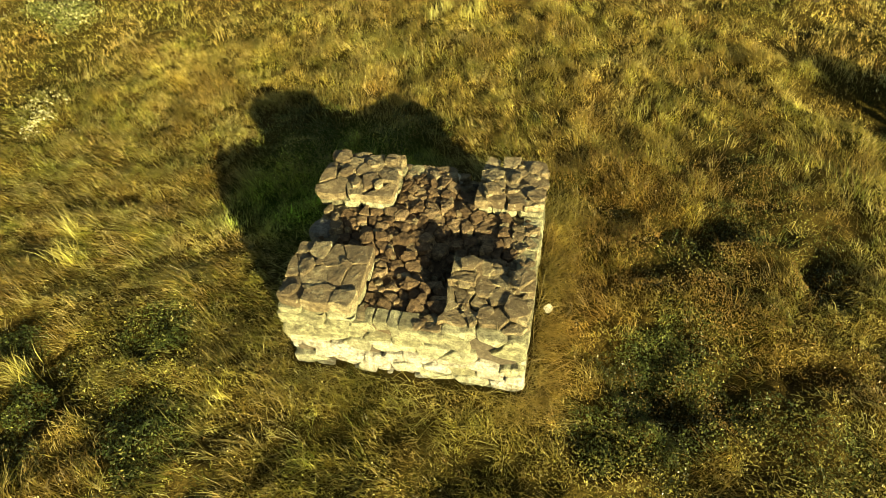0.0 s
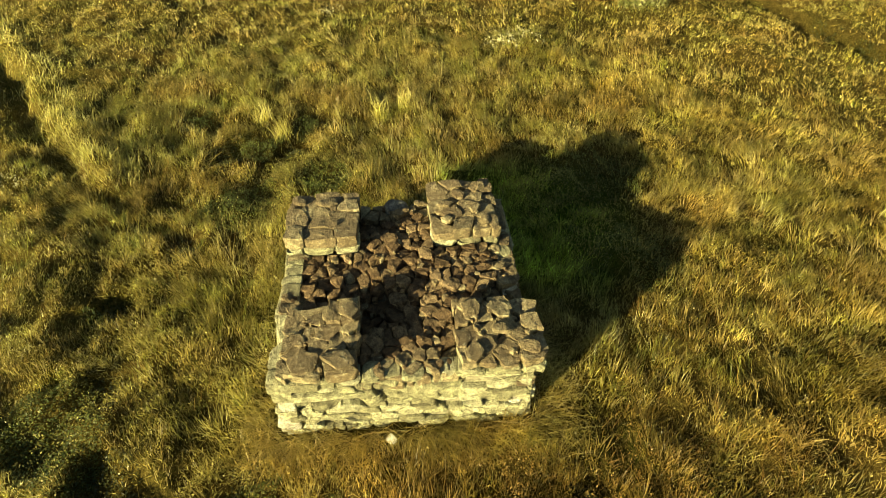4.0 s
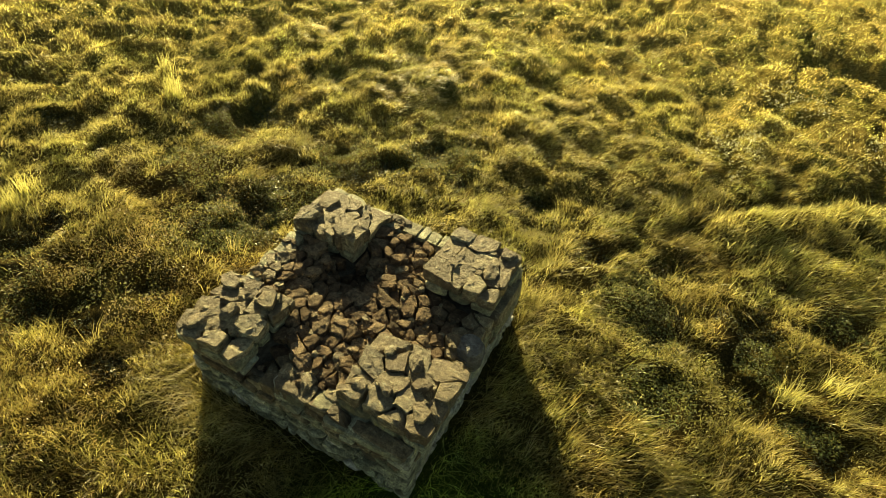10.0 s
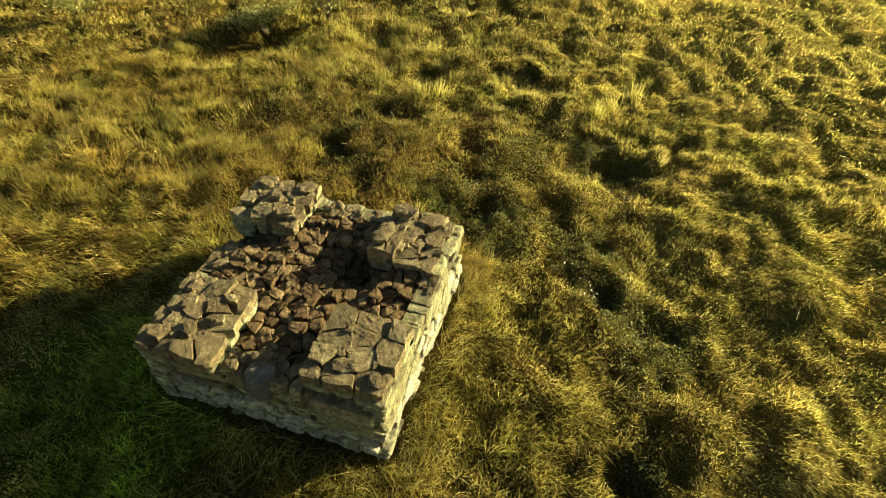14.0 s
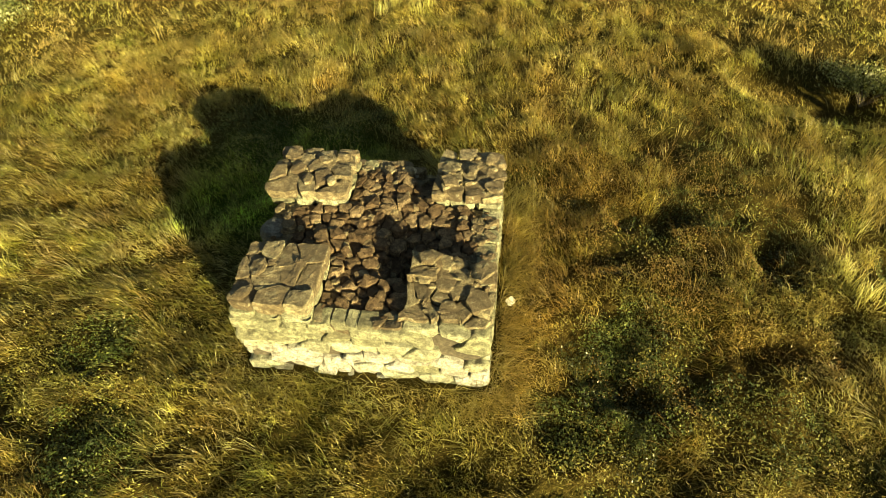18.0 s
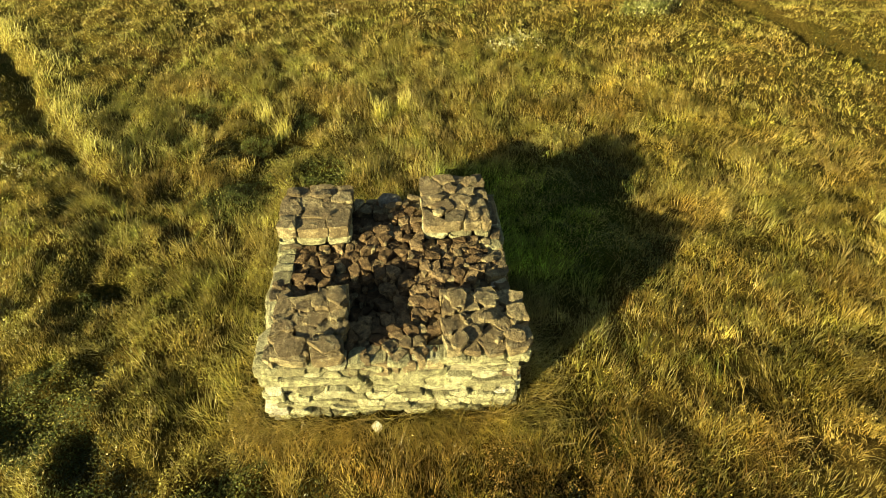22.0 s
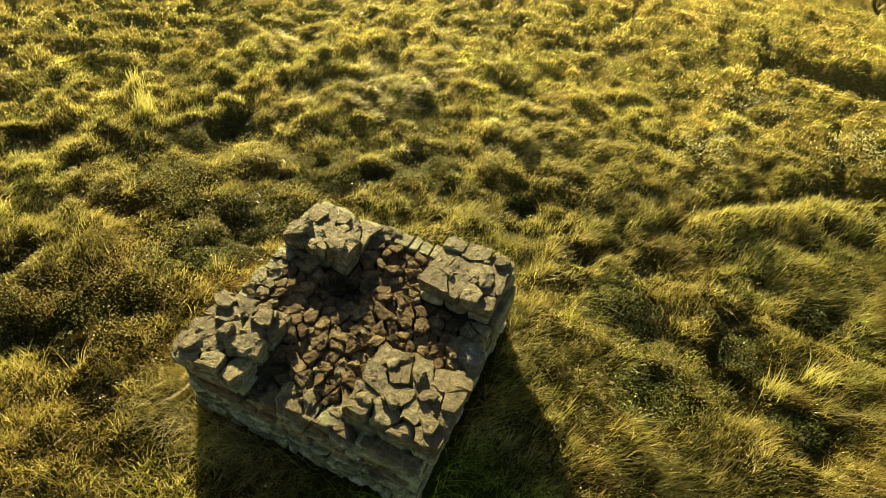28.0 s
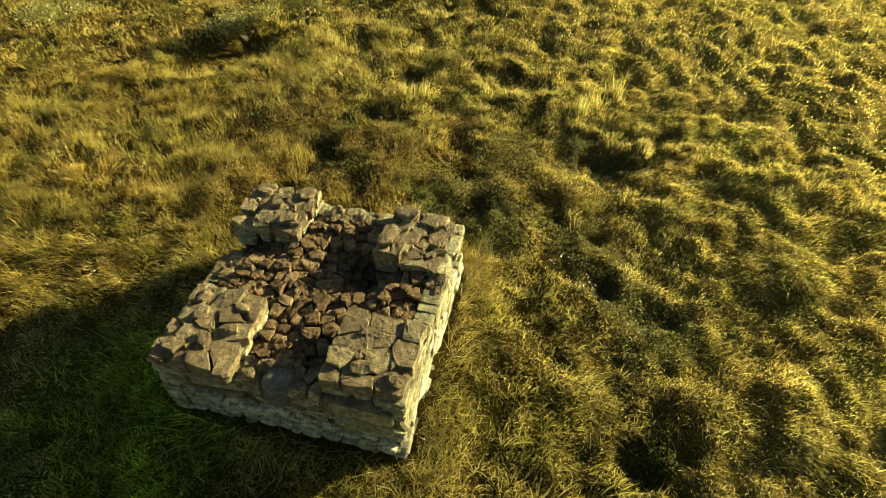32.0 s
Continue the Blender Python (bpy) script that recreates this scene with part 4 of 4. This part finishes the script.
def build_meadow():
    rng = np.random.RandomState(2)
    # short turf everywhere, in clumps
    x, y = scatter(rng, 400000, 0.9, 9.0, 0.62)
    keep = rng.uniform(0, 1, len(x)) < (0.10 + 1.45 * canopy(x, y) ** 1.4) * (1 - 0.92 * herby(x, y))
    x, y = x[keep], y[keep]
    h = (0.05 + 0.25 * canopy(x, y) ** 1.5) * (1 - 0.45 * hummocky(x, y)) * rng.uniform(0.55, 1.25, len(x))
    blades("turf_near", "short matted yellow-green turf", "grass", x, y, h, rng.uniform(0.006, 0.012, len(x)), wind(x, y)[0] + rng.normal(0, 0.55, len(x)), wind(x, y)[1] + rng.normal(0, 0.55, len(x)), TURF, seed=3)
    x, y = scatter(rng, 26000, 19.0, 34.0, 0.8)
    blades("outer_turf", "rough turf on the outskirts of the meadow", "grass", x, y, rng.uniform(0.08, 0.3, len(x)), rng.uniform(0.02, 0.06, len(x)), rng.normal(-0.2, 0.5, len(x)), rng.normal(0, 0.5, len(x)), TURF, seed=5, plain=True)
    x, y = scatter(rng, 320000, 8.5, 19.5, 0.66)
    keep = rng.uniform(0, 1, len(x)) > 0.97 * trodden(x, y)
    x, y = x[keep], y[keep]
    h = (0.04 + 0.11 * canopy(x, y)) * rng.uniform(0.6, 1.2, len(x))
    blades("turf_far", "long matted yellow-green turf", "grass", x, y, h, rng.uniform(0.010, 0.019, len(x)), 0.9 * wind(x, y)[0] + rng.normal(0, 0.6, len(x)), 0.9 * wind(x, y)[1] + rng.normal(0, 0.6, len(x)), TURF, seed=4, plain=True)
    # leaves and seed heads among the grass
    x, y = scatter(rng, 190000, 1.2, 9.5, 0.62)
    keep = rng.uniform(0, 1, len(x)) < (0.15 + 0.9 * canopy(x, y)) * (1 - 0.9 * herby(x, y)) * (1 - 0.9 * trodden(x, y))
    x, y = x[keep], y[keep]
    z = ground_z(x, y) + (0.03 + 0.24 * canopy(x, y) ** 1.5) * rng.uniform(0.5, 1.1, len(x))
    leaves("meadow_leaves", "small yellow-green leaves and seed heads in the sward", "herbs", x, y, z, 0.025, FLECK, 7)
    x, y = scatter(rng, 100000, 9.0, 19.5, 0.66)
    keep = rng.uniform(0, 1, len(x)) > 0.97 * trodden(x, y)
    x, y = x[keep], y[keep]
    z = ground_z(x, y) + (0.05 + 0.17 * canopy(x, y)) * rng.uniform(0.5, 1.1, len(x))
    leaves("far_meadow_leaves", "yellow-green leaves in the sward further out", "herbs", x, y, z, 0.042, FLECK, 8)

    # tufts: blades fanning from shared feet
    def tufts(count, r0, r1, per, material, name, label, tall, wide, want, seed, power=0.6, spread=0.11, splay=1.0):
        r2 = np.random.RandomState(seed)
        tx, ty = scatter(r2, count, r0, r1, power)
        keep = (r2.uniform(0, 1, len(tx)) < want(tx, ty) * (1 - 0.85 * herby(tx, ty)) * (1 - pit_depth(tx, ty))) & (r2.uniform(0, 1, len(tx)) > trodden(tx, ty))
        tx, ty = tx[keep], ty[keep]
        size = r2.uniform(0.5, 1.3, len(tx))
        n = len(tx) * per
        x, y, s = np.repeat(tx, per), np.repeat(ty, per), np.repeat(size, per)
        a, d = r2.uniform(0, 2 * np.pi, n), np.abs(r2.normal(0, spread, n)) * s
        fan = r2.uniform(0.1, 0.95, n) * splay
        wx, wy = wind(tx, ty)
        wx, wy = wx + r2.normal(0, 0.38, len(tx)), wy + r2.normal(0, 0.38, len(tx))
        lx = np.cos(a) * fan + np.repeat(wx, per)
        ly = np.sin(a) * fan + np.repeat(wy, per)
        x, y = x + np.cos(a) * d, y + np.sin(a) * d
        ok = outside(x, y, 0.02)
        h = r2.uniform(0.45, 1.15, n) * tall * s * (1 - 0.6 * hummocky(x, y))
        blades(name, label, "grass", x[ok], y[ok], h[ok], (r2.uniform(0.7, 1.3, n) * wide)[ok], lx[ok], ly[ok], material, seed=seed)

    tufts(6200, 1.5, 10.0, 17, DRY, "dry_tussock_grass", "tall dry straw-coloured tussock grass", 0.34, 0.0062, lambda x, y: dryness(x, y), 41, 0.6, 0.08, 0.6)
    tufts(6500, 9.5, 19.5, 13, DRY, "far_dry_grass", "dry straw-coloured grass further out", 0.21, 0.008, lambda x, y: 0.2 + dryness(x, y), 42, 0.75)
    tufts(5600, 1.5, 10.0, 15, GREEN, "green_tussock_grass", "lush green tussock grass", 0.30, 0.0075, lambda x, y: 1.15 - dryness(x, y), 43, 0.6, 0.10, 0.6)
    tufts(4500, 9.5, 19.5, 11, GREEN, "far_green_grass", "green grass further out", 0.21, 0.010, lambda x, y: 1.1 - dryness(x, y), 44, 0.75)
    tufts(7500, 1.7, 10.0, 13, RUSSET, "russet_grass", "reddish-brown seeding grass stems", 0.27, 0.0055, lambda x, y: 0.3 * smooth(-0.1, 0.5, hash_noise(x * 0.7, y * 0.7, 91)) + 0.12 + 0.88 * smooth(1.4, 2.2, x) * (1 - smooth(4.5, 7, x)) * (1 - smooth(2.5, 5, np.abs(y - 0.5))), 45)
    tufts(9000, 1.6, 14.0, 7, DRY, "seeding_stems", "tight sheaves of pale seeding grass stems", 0.27, 0.006, lambda x, y: 0.12 + 0.75 * smooth(-2.5, 1.5, y - 0.5 * x), 48, 0.6, 0.016, 0.45)

    def rank(x, y):
        """Where rank tussocks stand: a crescent from the south-west round to the south-east."""
        return np.maximum(smooth(-0.3, -1.6, y - 0.35 * x + 0.6 * hash_noise(x * 0.6, y * 0.6, 71)), np.exp(-((x + 4.4) ** 2 + (y - 0.2) ** 2) / 4)) * (1 - smooth(6.5, 9, np.hypot(x, y)))

    tufts(1800, 2.2, 9.0, 44, DRY, "rank_tussocks", "rank shaggy pale tussocks with dark gaps", 0.40, 0.0065, lambda x, y: rank(x, y) * (0.25 + 0.5 * hash_noise(x * 1.1, y * 1.1, 72)), 46, 0.75)
    tufts(900, 2.2, 9.0, 40, GREEN, "rank_green_tussocks", "rank shaggy green tussocks", 0.34, 0.008, lambda x, y: rank(x, y) * (0.25 - 0.5 * hash_noise(x * 1.1, y * 1.1, 72)), 47, 0.75)
    # single tall bright tufts that stand out of the sward
    spots = np.array([(-1.65, 7.95), (-1.35, 8.2), (-0.8, 7.85), (-0.6, 8.15), (-5.6, -0.3), (-5.5, -2.6), (-5.0, -2.2), (6.2, 0.4), (6.0, 0.7), (6.3, -2.8), (6.6, -3.0), (7.2, -3.4), (-5.9, 0.2), (7.9, 3.0)])
    per = 75
    bx, by = np.repeat(spots[:, 0], per) + rng.normal(0, 0.09, len(spots) * per), np.repeat(spots[:, 1], per) + rng.normal(0, 0.09, len(spots) * per)
    blades("bright_tufts", "tall bright straw-yellow tufts standing out of the sward", "grass", bx, by, rng.uniform(0.2, 0.5, len(bx)), rng.uniform(0.006, 0.011, len(bx)), rng.normal(-0.05, 0.28, len(bx)), rng.normal(0, 0.28, len(bx)), BRIGHT, seed=9)
    # a pale fringe of long grass on the bank along the ditch
    along = np.array(BANK)
    k = rng.uniform(0, len(along) - 1.001, 3200)
    i, f = k.astype(int), k - np.floor(k)
    bx = along[i, 0] + f * (along[i + 1, 0] - along[i, 0]) + rng.normal(-0.12, 0.3, len(k))
    by = along[i, 1] + f * (along[i + 1, 1] - along[i, 1]) + rng.normal(0.12, 0.3, len(k))
    keep = hash_noise(bx * 1.6, by * 1.6, 95) > rng.uniform(-0.5, 0.7, len(k))
    bx, by = bx[keep], by[keep]
    blades("bank_grass", "pale straw-yellow long grass on the ditch bank", "grass", bx, by, rng.uniform(0.15, 0.36, len(bx)), rng.uniform(0.007, 0.013, len(bx)), rng.normal(-0.25, 0.35, len(bx)), rng.normal(0.3, 0.35, len(bx)), BRIGHT, seed=10)
    # bent straw lying round the foot of the walls
    x, y = scatter(rng, 60000, 1.3, 3.0, 0.9)
    keep = (np.maximum(np.abs(x), np.abs(y)) < HALF + 0.12 + 0.42 * rng.uniform(0, 1, len(x)) ** 2) & (np.hypot(x - 1.72, y + 0.19) > 0.17) & (rng.uniform(0, 1, len(x)) < 0.2 + 0.8 * smooth(0.2, 1.4, x + 0.3 * y))
    x, y = x[keep], y[keep]
    a = np.arctan2(y, x) + rng.normal(0, 0.9, len(x))
    blades("lying_straw", "bent straw-coloured grass lying round the walls", "grass", x, y, rng.uniform(0.12, 0.42, len(x)), rng.uniform(0.004, 0.008, len(x)), np.cos(a) * 1.3, np.sin(a) * 1.3, DRY, seed=6)


build_meadow()


# ---- herbs: clumps of small leaves ----
def herb_patch(name, label, spots, leaf, tall, material, seed):
    rng = np.random.RandomState(seed)
    xs, ys, hs = [], [], []
    for cx, cy, r, count in spots:
        d, a = r * np.sqrt(rng.uniform(0, 1, count)), rng.uniform(0, 2 * np.pi, count)
        px, py = cx + d * np.cos(a), cy + d * np.sin(a)
        thin = 0.6 + 0.8 * hash_noise(px * 2.2, py * 2.2, seed) > d / r
        xs.append(px[thin]), ys.append(py[thin])
        hs.append((tall * (1.05 - (d / r) ** 2) * rng.uniform(0.35, 1.0, count))[thin])
    x, y, h = np.concatenate(xs), np.concatenate(ys), np.concatenate(hs)
    ok = outside(x, y, 0.03)
    x, y, h = x[ok], y[ok], h[ok]
    lift = 0.35 + 0.9 * np.clip(0.5 + 0.5 * hash_noise(x * 4.5, y * 4.5, seed + 3), 0, 1)
    return leaves(name, label, "herbs", x, y, ground_z(x, y) + h * lift + 0.02, leaf, material, seed, 0.7)


# leaves added along the far ditch, their dark colour standing for its shadow
DITCH_SHADE = [(ax + (bx - ax) * k / 5, ay + (by - ay) * k / 5, 0.52 - 0.06 * max(0, i - 4), 900) for i, ((ax, ay), (bx, by)) in enumerate(zip(FAR_DITCH[1:], FAR_DITCH[2:])) for k in range(5)]
herb_patch("ditch_rushes", "low plants filling the far ditch, darkened to stand for its shadow", DITCH_SHADE, 0.055, 0.20, SHADE_DARK, 54)
# herbs of the hollows, their leaves dark enough to carry the shade there
herb_patch("hollow_herbs", "dark green leafy plants low in the hollows between tussocks, darkened to stand for shade", [(x, y, 0.9 * r, int(4200 * r * r)) for x, y, r in PITS], 0.036, 0.11, SHADE_DARK, 55)
herb_patch("meadow_herbs", "dark green low leafy meadow herbs", HERBS, 0.034, 0.20, HERB, 51)
LEAFY = [(3.4, -0.6, 1.2, 2600), (3.2, 0.9, 1.1, 1300), (4.6, 0.2, 1.2, 1300), (5.0, 2.0, 1.2, 1200), (2.6, -2.3, 1.0, 3000), (4.2, -1.8, 1.1, 3000), (-3.2, -2.0, 0.9, 3600), (-3.9, -1.6, 0.9, 2600), (-3.1, -2.8, 0.7, 1800), (-1.6, 3.2, 1.3, 3600), (-2.9, 2.4, 0.9, 2200), (1.2, -3.9, 0.8, 1600)]
herb_patch("leafy_herbs", "olive-green rounded leaves of low meadow plants", LEAFY, 0.036, 0.22, OLIVE, 56)
herb_patch("lime_herbs", "pale lime-green leaves of low herbs", [(-3.6, -1.9, 0.9, 1500), (-3.2, -1.25, 0.6, 600), (-3.0, -3.0, 0.6, 600)], 0.036, 0.24, FLECK, 57)
RUSSETS = [(2.7, 1.0, 1.0, 5500), (4.3, 0.6, 1.0, 5500), (3.5, 0.2, 1.2, 5000), (3.4, -1.2, 0.9, 3000), (4.6, 2.6, 1.1, 3500), (2.6, 2.6, 1.0, 2600), (4.9, -0.6, 1.0, 3000)]
herb_patch("russet_herbs", "withered red-brown low herbs", RUSSETS, 0.028, 0.2, RUSSET, 53)
FLOWERS = [(-8.4, 3.1, 0.8, 650), (-8.2, 2.6, 0.5, 300), (-3.35, -7.1, 0.8, 900), (-6.4, -9.0, 0.9, 1100), (-4.1, -9.7, 1.1, 1000), (-10.5, -1.45, 0.6, 260), (-14.3, -6.5, 0.9, 500), (-17.4, -5.2, 0.9, 400), (-12.6, 6.6, 0.8, 200), (-15.9, 2.1, 0.8, 300)]
herb_patch("white_flower_heads", "cream-white umbel flower heads in the grass", FLOWERS, 0.055, 0.5, BLOOM, 52)


# ---- shrubs on the edge of the meadow ----
def shrub(x, y, wide, tall, count, leaf, seed, label, flat=1.0):
    """Stems forking from one foot, and a loose crown of small leaves round their ends."""
    rng = random.Random(seed)
    base = new("shrub")
    base.location = (x, y, float(ground_z(x, y)) - 0.02)
    tagged(base, label, "shrub", group="shrubs in the meadow")
    ends = []
    for k in range(9):
        bm = bmesh.new()
        a, out = rng.uniform(0, 2 * math.pi), wide * rng.uniform(0.35, 0.85)
        tip = Vector((out * math.cos(a), out * math.sin(a) * flat, tall * rng.uniform(0.55, 0.95)))
        rings = []
        for i in range(5):
            f = i / 4
            mid = tip * f + Vector((0, 0, tall * 0.25 * math.sin(f * math.pi)))
            r = 0.022 * (1 - 0.8 * f)
            rings.append([bm.verts.new(mid + Vector((r * math.cos(c * math.pi / 2.5), r * math.sin(c * math.pi / 2.5), 0))) for c in range(5)])
            if f > 0.4:
                ends.append(mid)
        for ra, rb in zip(rings, rings[1:]):
            for c in range(5):
                bm.faces.new((ra[c], ra[(c + 1) % 5], rb[(c + 1) % 5], rb[c]))
        me = bpy.data.meshes.new("stem")
        bm.to_mesh(me)
        bm.free()
        me.materials.append(BARK)
        part("stem", me, base)
    nr = np.random.RandomState(seed)
    pick = np.array(ends)[nr.randint(0, len(ends), count)]
    off = nr.normal(0, 1, (count, 3)) * (wide * 0.17, wide * 0.17, tall * 0.12)
    p = pick + off
    p[:, 2] = np.maximum(p[:, 2], 0.03)
    crown = leaves("crown", "", "", p[:, 0], p[:, 1], p[:, 2], leaf, SHRUB, seed + 1, 0.8)
    for key in ("label", "category", "kind"):
        if key in crown:
            del crown[key]
    crown.parent = base
    return base


shrub(7.9, 5.3, 1.0, 0.6, 3200, 0.06, 71, "spreading grey-leaved shrub casting a long shadow")
shrub(8.6, 4.0, 0.75, 1.15, 3400, 0.07, 72, "taller bright green leafy shrub")
shrub(6.9, 9.5, 0.9, 0.7, 2400, 0.06, 73, "rounded green leafy bush by the ditch")
shrub(-10.5, 6.6, 1.2, 0.65, 2600, 0.07, 74, "low bush with pale leaf tips")
shrub(-10.6, -13.2, 1.6, 0.8, 2400, 0.08, 75, "dark bush beyond the tussocks")
shrub(-13.6, 9.0, 1.0, 0.7, 1600, 0.08, 76, "dark green bush beside the far ditch")

shrub(2.3, 12.9, 1.1, 0.8, 3200, 0.08, 77, "pale-leaved shrub beyond the ditch")
shrub(-16.2, -2.5, 1.3, 0.7, 2400, 0.08, 79, "spreading pale-leaved shrub far out in the meadow")
shrub(-17.4, 1.1, 1.1, 0.7, 1500, 0.08, 78, "small dark bush far out in the meadow")


# ---- litter ----
def build_tub():
    bm = bmesh.new()
    bmesh.ops.create_cube(bm, size=1, matrix=Matrix.Diagonal((0.115, 0.10, 0.08, 1)))
    for v in bm.verts:
        if v.co.z < 0:
            v.co.x *= 0.85
            v.co.y *= 0.85
    bmesh.ops.bevel(bm, geom=bm.edges[:], offset=0.012, segments=2, affect="EDGES")
    me = bpy.data.meshes.new("plastic_tub")
    bm.to_mesh(me)
    bm.free()
    n = Nodes("white_plastic")
    n.link(n.ramp(n.noise(30.0), [(0.3, (0.86, 0.86, 0.85)), (0.7, (0.90, 0.90, 0.89))]), n.bsdf.inputs["Base Color"])
    n.bsdf.inputs["Roughness"].default_value = 0.45
    me.materials.append(n.mat)
    ob = new("plastic_tub", me)
    ob.matrix_world = pose(1.665, -0.19, float(ground_z(1.665, -0.19)) + 0.065, 12, -18, 35)
    tagged(ob, "small white plastic tub lying in trodden grass", "litter")


build_tub()
